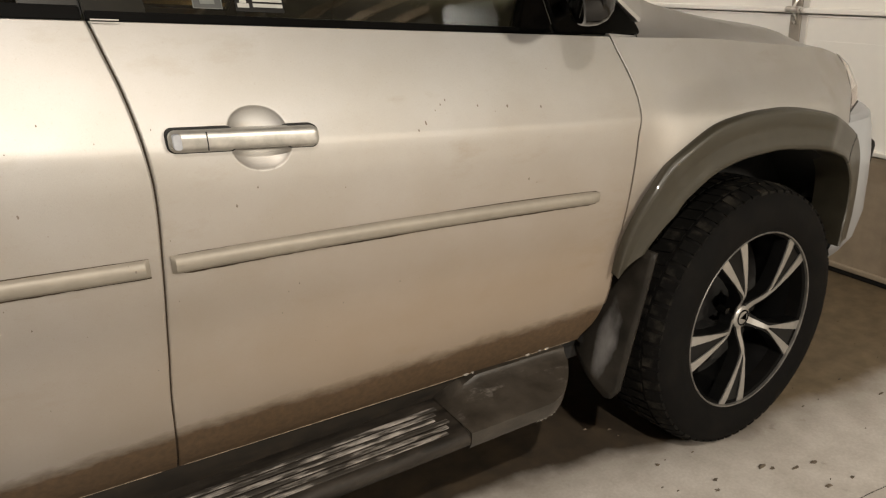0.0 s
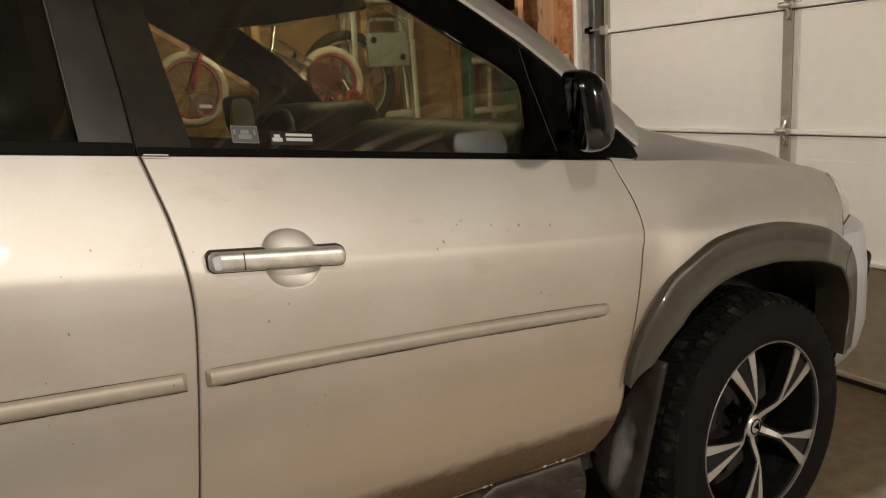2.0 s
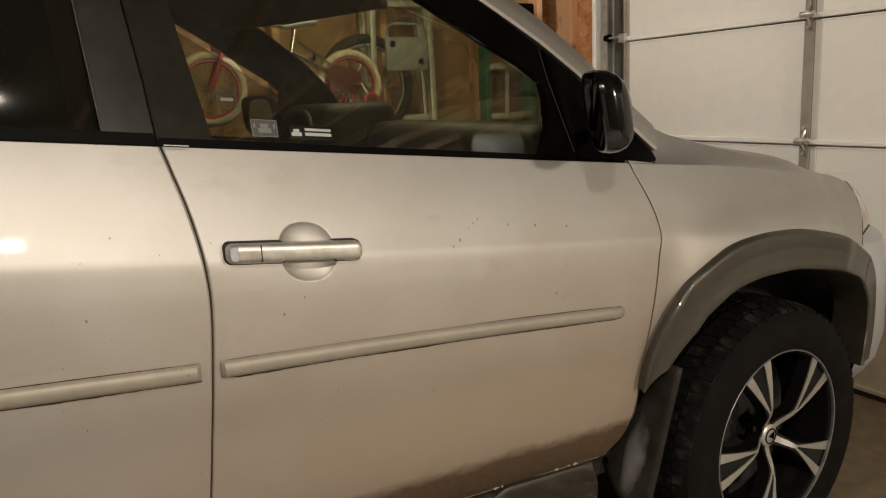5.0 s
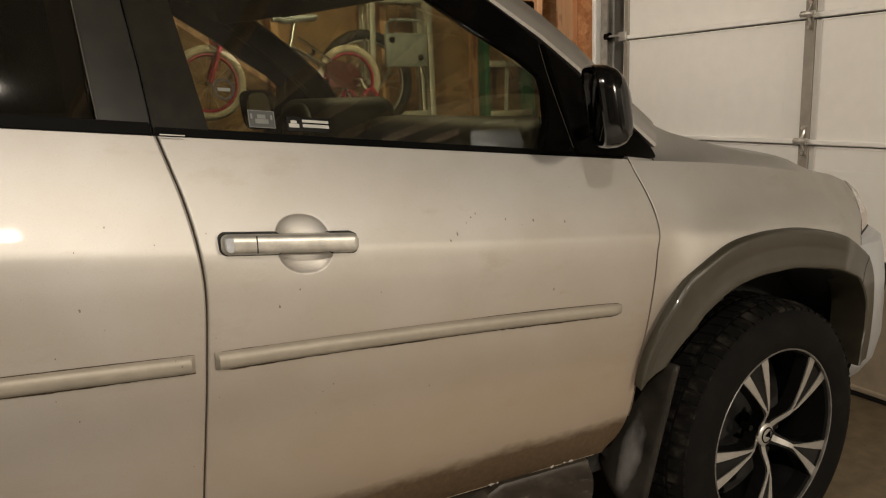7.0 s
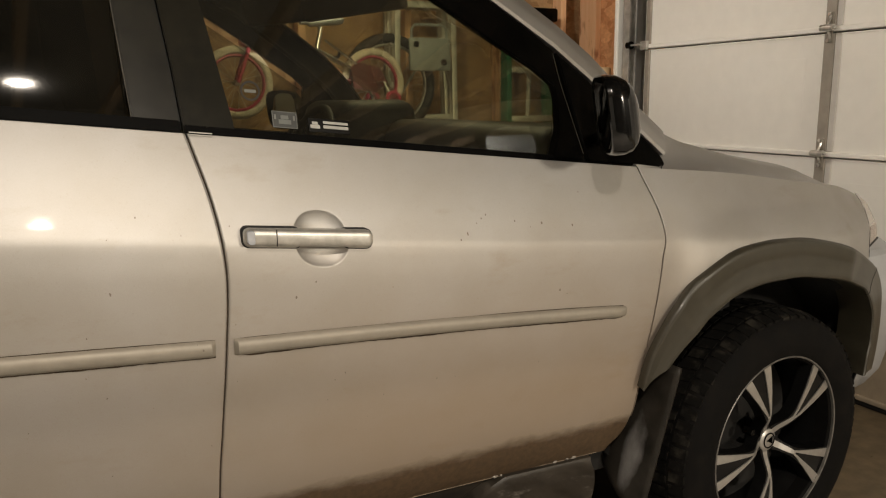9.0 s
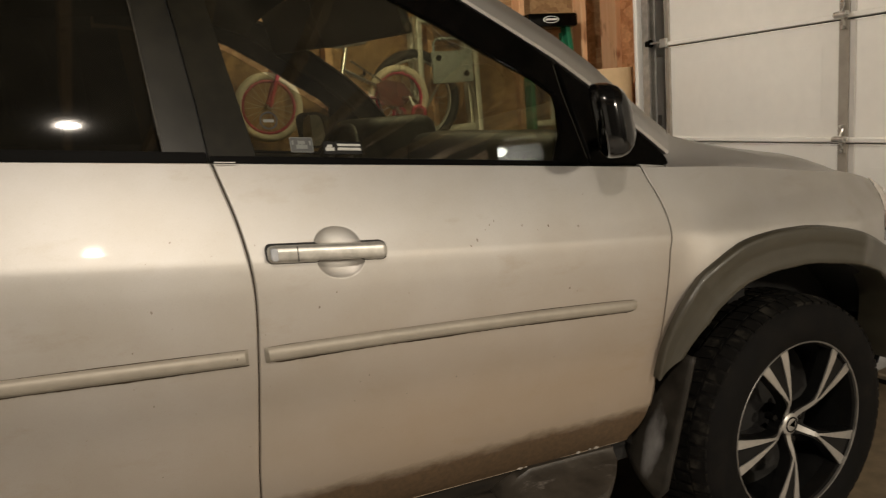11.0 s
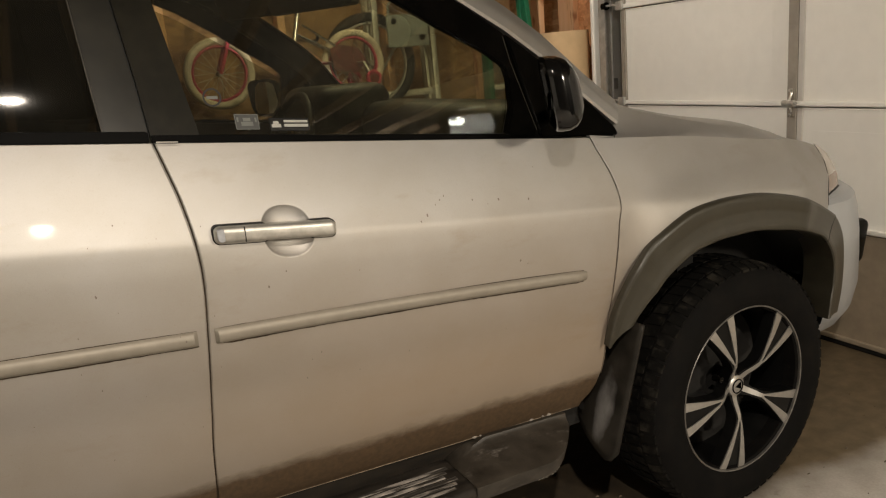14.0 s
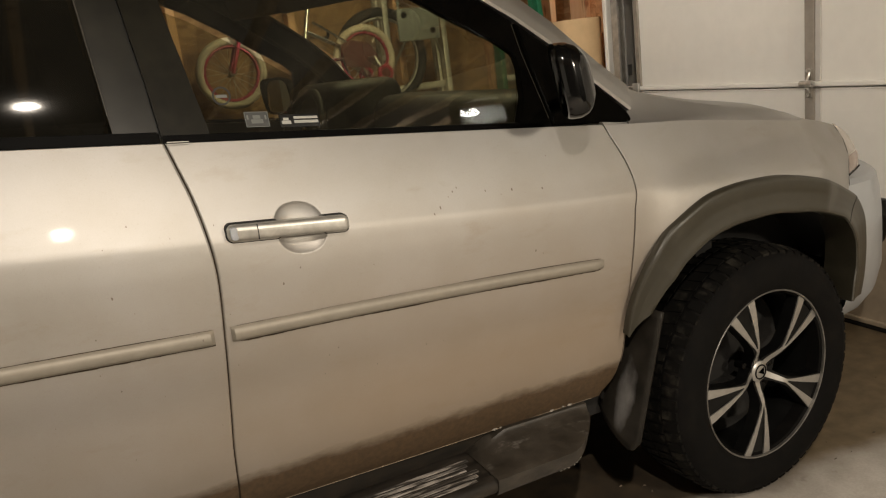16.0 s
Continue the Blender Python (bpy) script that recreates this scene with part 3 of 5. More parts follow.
joist_lamp(BAY_FILL, "unseen bulb added under a joist over the open bay", 0.030)


# ---- car ----
CAR_W = 1.96
BASE = smooth_curve([(0.36, 0.165), (0.40, 0.131), (0.44, 0.102), (0.50, 0.0775), (0.56, 0.0630), (0.64, 0.0520), (0.68, 0.0472), (0.70, 0.0446), (0.72, 0.0410), (0.75, 0.0350), (0.80, 0.0270), (0.86, 0.0215), (0.94, 0.0196), (0.980, 0.0212), (0.998, 0.0229), (1.008, 0.0252),
                     (1.018, 0.0289), (1.034, 0.0352), (1.06, 0.0456), (1.12, 0.0708), (1.20, 0.1076), (1.30, 0.1590)])
SLOPE = curve([(0.4, 0.035), (0.5, 0.04), (0.85, 0.07), (1.0, 0.10), (1.3, 0.109)])


def sill_z(x):
    return 1.113 - 0.109 * (x + 0.361)


def nose(x):
    """How far the plan of the front rounds inwards."""
    if x <= 0.22:
        return 0.0
    return 0.98 * (1 - max(0.0, (0.94 - x) / 0.72) ** 0.289)


def side_y(x, z):
    y = BASE(z + SLOPE(z) * (x + 1.0))
    a = math.hypot(x + 0.02, z - 0.37)
    swell = math.exp(-(((a - 0.55) / 0.10) ** 2)) if z > 0.3 else 0.0
    swell *= 1 / (1 + math.exp(-(x + 0.35) / 0.02))
    return y - 0.022 * swell + nose(x)


seam_front = smooth_curve([(1.20, -0.462), (1.118, -0.436), (1.09, -0.427), (1.055, -0.4145), (1.022, -0.4055), (0.988, -0.4015), (0.957, -0.4055), (0.913, -0.417), (0.876, -0.421), (0.778, -0.432),
                           (0.659, -0.441), (0.55, -0.449), (0.50, -0.457), (0.46, -0.472), (0.42, -0.50), (0.38, -0.50)])
seam_rear = smooth_curve([(1.30, -1.468), (1.24, -1.453), (1.183, -1.439), (1.122, -1.425), (1.055, -1.416), (0.988, -1.412), (0.85, -1.421), (0.70, -1.433), (0.587, -1.443), (0.40, -1.448)])


def foot_z(x):
    return 0.424 - 0.012 * (x + 1.2)


car = thing("car", (0, 0, 0), "dusty silver sport utility car with grey wheel-arch trim, parked indoors", "car")


def flip(y, left):
    return CAR_W - y if left else y


def body_panel(name, xl, xr, us, vs, left, label="", dent=None, bottom=foot_z):
    def fn(u, v):
        xa = lerp(xl(0.8), xr(0.8), u)
        z = lerp(bottom(xa), sill_z(xa), v)
        x = lerp(xl(z), xr(z), u)
        z = lerp(bottom(x), sill_z(x), v)
        d = min(u, 1 - u) * (xr(0.8) - xl(0.8))
        y = side_y(x, z) + 0.0022 * max(0.0, 1 - d / 0.004) ** 2
        if dent and not left:
            y += dent(x, z)
        return (x, flip(y, left), z)
    panel = part(name, surf(fn, us, vs, -0.022 if left else 0.022), PAINT, car, label)
    if name != "quarter_panel":
        # folded foot of the door, in a paler tan
        foot = [Vector(fn(u, 0.0)) + Vector((0, 0.0003 if left else -0.0003, 0.0012)) for u in spread((0.01, 0.97, 30))]
        part("door_hem", tube(foot, 0.0013, 6), HEM, panel, "pale tan door hem")
    return panel


CUP = (-1.2375, 1.0365, 0.0510, 0.0505)


def cup_dent(x, z):
    q = abs((x - CUP[0]) / CUP[2]) ** 2.4 + abs((z - CUP[1] + 0.1 * (x - CUP[0])) / CUP[3]) ** 2.2
    return 0.0160 * max(0.0, 1.0 - q) ** 0.8


G = 0.0016
fine_u = spread((0, 0.006, 6), (0.006, 0.12, 6), (0.12, 0.27, 96), (0.27, 0.94, 26), (0.94, 0.994, 6), (0.994, 1.0, 6))
fine_v = spread((0, 0.14, 8), (0.14, 0.66, 20), (0.66, 0.86, 84), (0.86, 1.0, 8))
doors = []
for left in (False, True):
    us = fine_u if not left else spread((0, 1, 24))
    vs = fine_v if not left else spread((0, 1, 20))
    doors.append(body_panel("front_door", lambda z: seam_rear(z) + G, lambda z: seam_front(z) - 0.7 * G, us, vs, left, "dusty silver door with a brown splash band", cup_dent))
    body_panel("rear_door", lambda z: -2.42, lambda z: seam_rear(z) - G, spread((0, 0.994, 30), (0.994, 1, 6)), spread((0, 0.14, 8), (0.14, 0.62, 16), (0.62, 0.84, 60), (0.84, 1, 8)), left, "dusty silver rear door")
    body_panel("quarter_panel", lambda z: -3.62, lambda z: -2.425, spread((0, 1, 24)), spread((0, 1, 24)), left, bottom=lambda x: 0.45 if abs(x + 2.7) > 0.44 else max(0.45, 0.37 + math.sqrt(0.44 ** 2 - (x + 2.7) ** 2)))


# shoulder line where the fender turns over into the hood
crest = smooth_curve([(-0.52, 1.13), (-0.36, 1.113), (-0.14, 1.091), (0.063, 1.062), (0.175, 1.045), (0.32, 1.026), (0.44, 1.000), (0.50, 0.982), (0.56, 0.948), (0.62, 0.895), (0.67, 0.845), (0.75, 0.80)])
ARCH = (-0.02, 0.37)
FLARE_OUT = smooth_curve([(10, 0.500), (17.8, 0.566), (25.7, 0.606), (33.6, 0.628), (40.7, 0.621), (51.7, 0.588), (67.8, 0.561), (78, 0.555), (89, 0.556), (99, 0.564), (112, 0.578), (121.6, 0.578), (130, 0.566), (137.7, 0.546), (154, 0.492)])
FLARE_IN = smooth_curve([(10, 0.400), (16, 0.430), (20.7, 0.452), (25, 0.485), (34.8, 0.522), (45, 0.515), (55, 0.489), (65, 0.470), (78.7, 0.455), (92, 0.455), (104.6, 0.466), (117, 0.477), (130, 0.471), (147, 0.457)])


lamp_seam = smooth_curve([(0.80, 0.442), (0.815, 0.445), (0.845, 0.450), (0.869, 0.460), (0.905, 0.484), (0.953, 0.500), (0.989, 0.500), (1.02, 0.49)])


def corner_y(x, z):
    """Side of the nose, fuller below the headlight's top."""
    k = lerp(0.80, 1.0, min(1.0, max(0.0, (z - 0.95) / 0.08)))
    return side_y(x, z) - nose(x) * (1 - k)


# line where the fender's shelf meets the hood
shut_z = smooth_curve([(-0.36, 1.215), (-0.31, 1.200), (-0.274, 1.184), (-0.217, 1.164), (-0.158, 1.149), (-0.078, 1.129), (0.006, 1.110), (0.138, 1.086), (0.254, 1.066), (0.32, 1.051), (0.40, 1.032), (0.47, 1.008), (0.52, 0.980)])


def shelf_y(x):
    return side_y(x, crest(x)) + 0.078 + 0.03 * min(1.0, max(0.0, x / 0.3))


def fender(left):
    def fn(u, v):
        x = lerp(-0.5, 0.60, u)
        if v > 1.0:
            # the shelf rises in a hollow from the shoulder to the hood
            q = (v - 1.0) / 0.3
            x = max(x, -0.362 + 0.055 * q)
            zt = max(crest(x) + 0.001, shut_z(x))
            return (x, flip(lerp(side_y(x, crest(x)), shelf_y(x), q) + 0.0, left), lerp(crest(x), zt, 0.25 * q + 0.75 * q * q))
        zt = crest(x)
        dx = x - ARCH[0]
        zb = ARCH[1] + math.sqrt(max(0.0, 0.50 ** 2 - (dx / 1.1 if dx > 0 else dx) ** 2)) if abs(dx / 1.1 if dx > 0 else dx) < 0.50 else 0.42
        if x > 0.3:
            zb = max(zb, 0.66 if x < 0.5 else 0.72)
        z = lerp(zb, zt, v)
        if x > 0.3:
            x = min(x, lamp_seam(max(z, 0.80)))
        if x < -0.3:
            x = max(x, seam_front(z) + 0.7 * G)
        return (x, flip(corner_y(x, z) if x > 0.2 else side_y(x, z), left), z)
    ob = part("fender", surf(fn, spread((0, 0.2, 24), (0.2, 0.72, 24), (0.72, 1, 30)), spread((0, 1.0, 30), (1.0, 1.3, 10)), -0.02 if left else 0.02), PAINT, car, "silver front fender")
    part("pillar_joint", tube([(-0.3625 + 0.055 * q, flip(lerp(side_y(-0.3625, crest(-0.3625)), shelf_y(-0.31), q) - 0.001, left), lerp(crest(-0.362), shut_z(-0.31), 0.25 * q + 0.75 * q * q) + 0.001) for q in (0, 0.2, 0.4, 0.6, 0.8, 1.0)], 0.0014, 6), SEAL, ob)
    zs = [0.975 + 0.0165 * k for k in range(9)]
    part("rolled_edge", tube([(seam_front(z) + 0.0013, flip(side_y(seam_front(z), z) + 0.0002, left), z) for z in zs], 0.0015, 8), PAINT, ob)
    jamb = lambda u, v: (seam_rear(lerp(0.45, 1.22, v)) + lerp(-0.006, 0.006, u), flip(side_y(seam_rear(lerp(0.45, 1.22, v)), lerp(0.45, 1.22, v)) + 0.009, left), lerp(0.45, 1.22, v))
    part("door_jamb", surf(jamb, [0, 0.5, 1], spread((0, 1, 40))), GRIME, car, "dark brown door jamb behind the gap")
    return ob


def flare(left):
    """Grey wheel-arch trim: a band with a rolled outer edge that stands proud of the fender and turns in under its lip."""
    # share of the way from the outer to the inner edge, and height over the fender
    prof = [(0.0, 0.004), (0.0, -0.006), (0.02, -0.0125), (0.06, -0.0165), (0.12, -0.0180), (0.22, -0.0175), (0.45, -0.0170), (0.70, -0.0190), (0.88, -0.0225), (0.96, -0.0225), (1.0, -0.0185), (1.005, -0.006), (1.0, 0.03), (0.96, 0.09)]

    def fn(u, v):
        k = v * (len(prof) - 1)
        i = min(int(k), len(prof) - 2)
        q, o = lerp(prof[i][0], prof[i + 1][0], k - i), lerp(prof[i][1], prof[i + 1][1], k - i)
        t = lerp(lerp(11, 14, q), lerp(155.5, 143.5, q) - 3.0 * math.exp(-q * 9), u)
        r0, r1 = FLARE_OUT(t), FLARE_IN(t)
        r = lerp(r0, r1, q)
        x, z = ARCH[0] + r * math.cos(radians(t)), ARCH[1] + r * math.sin(radians(t))
        ro = lerp(r0, r1, lerp(min(q, 0.45), min(q, 1.0), min(1.0, max(0.0, (75 - t) / 30))))
        xo, zo = ARCH[0] + ro * math.cos(radians(t)), ARCH[1] + ro * math.sin(radians(t))
        sy = side_y(xo, max(zo, 0.52))
        y = min(sy, max(0.006 + nose(xo) * 0.68, sy - 0.014 if xo < 0.1 else -1.0)) + o
        return (x, flip(y, left), z)
    seam = [fn(0.225, v / 26) for v in range(1, 22)]
    ob = part("wheel_arch_trim", surf(fn, spread((0, 1, 96)), spread((0, 1, 52))), FLARE, car, "grey plastic wheel-arch trim")
    part("trim_seam", tube(seam, 0.0011, 6), SEAL, ob)
    return ob


def hood():
    def fn(u, v):
        q = 1 - abs(lerp(-1, 1, v))
        x = lerp(-0.300 + 0.26 * max(0.0, q - 0.05) ** 0.8, 0.50 + 0.38 * q ** 0.5, u)
        xe = min(x, 0.50)
        edge = shelf_y(xe)
        yy = lerp(edge + 0.003, 0.98, q)
        z = shut_z(xe) - 0.42 * max(0.0, x - 0.50) * (1 - 0.4 * q)
        rise = 0.020 * (1 - math.exp(-(yy - edge) / 0.07)) + 0.012 * q
        return (x, yy if v < 0.5 else CAR_W - yy, z - 0.001 + rise * min(1.0, max(0.2, (0.55 - x) / 0.3)))
    return part("hood", surf(fn, spread((0, 1, 40)), spread((0, 0.12, 20), (0.12, 0.88, 28), (0.88, 1, 20))), PAINT, car, "silver hood")


hood()


def bumper():
    """Front bumper wrapped round the nose."""
    prof = [(0.335, 0.16), (0.34, 0.11), (0.365, 0.05), (0.41, 0.016), (0.48, 0.0), (0.58, 0.0), (0.66, 0.003), (0.74, 0.012), (0.782, 0.022), (0.798, 0.045), (0.80, 0.2)]

    def fn(u, v):
        k = v * (len(prof) - 1)
        i = min(int(k), len(prof) - 2)
        z, o = lerp(prof[i][0], prof[i + 1][0], k - i), lerp(prof[i][1], prof[i + 1][1], k - i)
        q = lerp(-0.972, 0.972, u)
        a = abs(q) ** 0.8
        x = 1.045 - o - 0.68 * a ** 4.0
        half = 0.968 * a - o * 0.6 * a - 0.042 * min(1.0, max(0.0, (a - 0.9) / 0.1))
        lift = 0.035 * max(0.0, a - 0.75) / 0.25
        return (x, 0.98 - half if q < 0 else 0.98 + half, z + lift)
    b = part("front_bumper", surf(fn, spread((0, 1, 96)), spread((0, 1, 30))), BUMPER, car, "silver front bumper, cool light in its bluish tint")
    for y in (0.36, CAR_W - 0.36):
        guard = box(0.875, 0.965, y - 0.06, y + 0.06, 0.49, 0.655, 0.026, seg=4)
        for v in guard.verts:
            # thins towards its foot
            k = max(0.0, (0.63 - v.co.z) / 0.14)
            v.co.x -= 0.045 * k * k * (v.co.x - 0.875) / 0.09
        part("bumper_guard", guard, BLACK, b, "black bumper guard")
    return b


bumper()
for left in (False, True):
    fender(left)
    flare(left)

    # headlight at the corner of the nose
    def lamp_fn(u, v):
        z = lerp(0.842, 0.988, v)
        x = lamp_seam(z) + 0.003 + 0.145 * u * (1 - v) ** 0.6
        return (x, flip(corner_y(x, z) + 0.002 * v, left), z)
    hl = part("headlight", surf(lambda u, v: lamp_fn(u, lerp(0.36, 1.0, v)), spread((0, 1, 20)), spread((0, 1, 12))), LENS, car, "clear headlight with an amber corner lens")
    part("corner_lens", surf(lambda u, v: lamp_fn(u, lerp(0.03, 0.355, v)), spread((0, 1, 20)), spread((0, 1, 8))), AMBER, hl, "amber corner lens")
    part("lens_gasket", tube([lamp_fn(u, 0.0) for u in (0.0, 0.2, 0.4, 0.6, 0.8, 1.0)], 0.0030, 6), SEAL, hl)
    part("lamp_joint", tube([(lamp_seam(z), flip(corner_y(lamp_seam(z), z) - 0.0005, left), z) for z in (0.80, 0.83, 0.85, 0.88, 0.91, 0.94, 0.965, 0.985)], 0.0010, 6), SEAL, car)


# greenhouse: the side glass lies in one leaning plane
def pane_y(x, z, off=0.0):
    return 0.115 + 0.40 * (z - 1.113 + 0.109 * (x + 0.361)) + off


def plate(name, outline, off, thick, material, left, parent=car, label="", bev=0.0):
    bm = prism(outline, lambda a, b: (a, flip(pane_y(a, b, off), left), b), (0, -thick if left else thick, 0), bev=bev)
    return part(name, bm, material, parent, label)


def glass_y(x, z):
    """The front side window bulges: steep at the belt, leaning in towards the roof."""
    s = z - 1.113 + 0.109 * (x + 0.361)
    return 0.153 + 0.19 * s + 0.35 * s * s


def curved_glass(left):
    """One pane with its thickness, cut in level rows between its rear and its front edge."""
    rear = curve([(1.232, -1.385), (1.672, -1.42)])
    front = curve([(1.146, -0.66), (1.21, -0.632), (1.315, -0.610), (1.412, -0.76), (1.487, -0.88), (1.572, -1.02), (1.627, -1.14), (1.672, -1.40)])

    def fn(u, v):
        xa = lerp(-1.385, -0.64, u)
        z = lerp(1.113 - 0.109 * (xa + 0.361) + 0.008, 1.672, v)
        x = lerp(rear(z), max(front(z), rear(z) + 0.01), u)
        return (x, flip(glass_y(x, z), left), z)
    return surf(fn, spread((0, 1, 30)), spread((0, 1, 24)), -0.004 if left else 0.004)


def curved_rear_glass(left):
    edge = curve([(1.23, -1.528), (1.393, -1.541), (1.68, -1.558)])

    def fn(u, v):
        z = lerp(1.113 - 0.109 * (lerp(-2.40, -1.53, u) + 0.361) + 0.008, 1.68, v)
        x = lerp(-2.40, edge(z), u)
        return (x, flip(glass_y(x, z) + 0.018 * (x + 1.56), left), z)
    return surf(fn, spread((0, 1, 24)), spread((0, 1, 24)), -0.004 if left else 0.004)


for left in (False, True):
    part("side_window", curved_glass(left), GLASS, car, "lightly tinted side window")
    # door frame round the glass
    plate("b_pillar_trim", [(-1.4505, 1.225), (-1.362, 1.22), (-1.362, 1.246), (-1.395, 1.491), (-1.418, 1.672), (-1.492, 1.68), (-1.4705, 1.50), (-1.457, 1.344)], 0.0, 0.02, PILLAR, left, label="black pillar trim", bev=0.002)
    plate("rear_pillar_trim", [(-1.533, 1.25), (-1.455, 1.243), (-1.4615, 1.344), (-1.475, 1.50), (-1.497, 1.68), (-1.56, 1.68), (-1.546, 1.51), (-1.540, 1.393)], 0.0, 0.02, PILLAR_SHINE, left, label="black pillar trim", bev=0.002)
    plate("pillar_core", [(-1.53, 1.245), (-1.37, 1.235), (-1.42, 1.675), (-1.55, 1.675)], 0.022, 0.02, SEAL, left)
    part("rear_side_window", curved_rear_glass(left), DARKGLASS, car, "dark privacy glass")
    part("glass_bead", tube([(x, flip(pane_y(x, z, -0.001), left), z) for x, z in ((-1.5345, 1.262), (-1.5415, 1.393), (-1.5480, 1.52), (-1.5605, 1.68))], 0.0011, 6), BEAD, car, "thin pale bead beside the rear glass")
    plate("quarter_window", [(-3.40, 1.45), (-2.45, 1.345), (-2.45, 1.68), (-3.25, 1.66)], 0.010, 0.004, DARKGLASS, left, label="dark privacy glass")
    plate("belt_trim", [(-3.5, 1.455), (-3.5, 1.478), (-1.4555, 1.254), (-1.4555, 1.233)], -0.004, 0.02, BELT, left, label="black belt moulding", bev=0.002)
    plate("belt_trim", [(-1.4505, 1.232), (-1.4505, 1.247), (-0.66, 1.158), (-0.575, 1.148), (-0.575, 1.137)], -0.004, 0.02, BELT, left, label="black belt moulding", bev=0.002)
    rim = [(-0.60, 1.139), (-0.575, 1.14), (-0.592, 1.29), (-0.600, 1.39), (-0.69, 1.461), (-0.90, 1.600), (-1.10, 1.690), (-1.492, 1.735), (-1.49, 1.668), (-1.14, 1.622), (-1.02, 1.567), (-0.875, 1.482), (-0.772, 1.413), (-0.667, 1.350), (-0.622, 1.312), (-0.620, 1.28), (-0.634, 1.21), (-0.665, 1.155), (-0.70, 1.156), (-0.70, 1.148)]
    if left:
        # the far frame shows its slimmer inner side
        rim = [(x, z + 0.028 if 8 <= k <= 14 else z) for k, (x, z) in enumerate(rim)]
    plate("window_frame", rim, -0.004, 0.025, BLACK, left, label="black window frame", bev=0.003)
    plate("mirror_base", [(-0.572, 1.139), (-0.345, 1.114), (-0.337, 1.122), (-0.343, 1.140), (-0.415, 1.215), (-0.519, 1.322), (-0.597, 1.388), (-0.588, 1.29)], -0.008, 0.025, BLACK, left, label="black triangular mirror base", bev=0.004)
    plate("rear_window_frame", [(-3.5, 1.66), (-1.498, 1.668), (-1.498, 1.735), (-3.4, 1.72)], -0.002, 0.025, BLACK, left, label="black window frame", bev=0.003)

    # silver windscreen pillar and roof rail
    def apillar(u, v):
        path = [(-0.335, 1.142), (-0.338, 1.146), (-0.412, 1.217), (-0.514, 1.327), (-0.599, 1.399), (-0.692, 1.464), (-0.90, 1.606), (-1.10, 1.698), (-1.5, 1.745), (-3.4, 1.725)]
        k = u * (len(path) - 1)
        i = min(int(k), len(path) - 2)
        x, z = lerp(path[i][0], path[i + 1][0], k - i), lerp(path[i][1], path[i + 1][1], k - i)
        y = pane_y(x, z, -0.006)
        w = [(0, 0, 0.03), (0, 0, 0.0), (0.003, 0.006, -0.003), (0.018, 0.034, 0.014), (0.04, 0.056, 0.05), (0.045, 0.05, 0.08)]
        k2 = v * (len(w) - 1)
        j = min(int(k2), len(w) - 2)
        a = [lerp(w[j][c], w[j + 1][c], k2 - j) for c in range(3)]
        s = 1.0 if u < 0.7 else 0.4
        return (x + a[0] * s, flip(y + a[2], left), z + a[1])
    part("pillar_lining", surf(lambda u, v: (lambda p: (p[0] - 0.012, p[1] + (-0.028 if left else 0.028), p[2] - 0.010))(apillar(u, 0.15 + 0.85 * v)), spread((0, 1, 30)), spread((0, 1, 8))), INTERIOR, car, "dark pillar lining")
    part("windscreen_pillar", surf(apillar, spread((0, 1, 54)), spread((0, 1, 15))), PAINT, car, "silver windscreen pillar and roof rail")


def roof():
    def fn(u, v):
        x = lerp(-0.98, -3.4, u)
        q = lerp(-1, 1, v)
        edge = smooth_curve([(-3.4, 1.745), (-1.5, 1.765), (-1.1, 1.725), (-0.98, 1.68)])(x)
        y0 = 0.36
        return (x, 0.98 + q * (0.98 - y0), edge + 0.045 * (1 - q * q))
    part("roof", surf(fn, spread((0, 1, 24)), spread((0, 1, 16))), PAINT, car, "silver roof")

    def fn2(u, v):
        a = fn(u, v)
        return (a[0], a[1], a[2] - 0.05)
    part("headliner", surf(fn2, spread((0, 1, 20)), spread((0, 1, 12))), HEADLINER, car, "grey cloth headliner")


roof()


def windscreen():
    def fn(u, v):
        q = lerp(-1, 1, u)
        base = (0.02 - 0.255 * q * q, 1.165 - 0.025 * q * q)
        top = (-0.90 - 0.10 * q * q, 1.700 - 0.025 * q * q)
        half = lerp(0.79, 0.63, v)
        return (lerp(base[0], top[0], v), 0.98 + q * half, lerp(base[1], top[1], v) + 0.035 * v * (1 - v))
    part("windscreen", surf(fn, spread((0, 1, 24)), spread((0, 1, 12))), GLASS, car, "clear windscreen")

    def cowl(u, v):
        q = lerp(-1, 1, u)
        return (lerp(-0.14 + 0.16 * (1 - q * q), 0.02 - 0.22 * q * q - 0.02, v), 0.98 + q * 0.80, lerp(1.050, 1.075, v) - 0.03 * q * q)
    part("cowl", surf(cowl, spread((0, 1, 24)), spread((0, 1, 4))), BLACK, car, "black windscreen cowl")


windscreen()


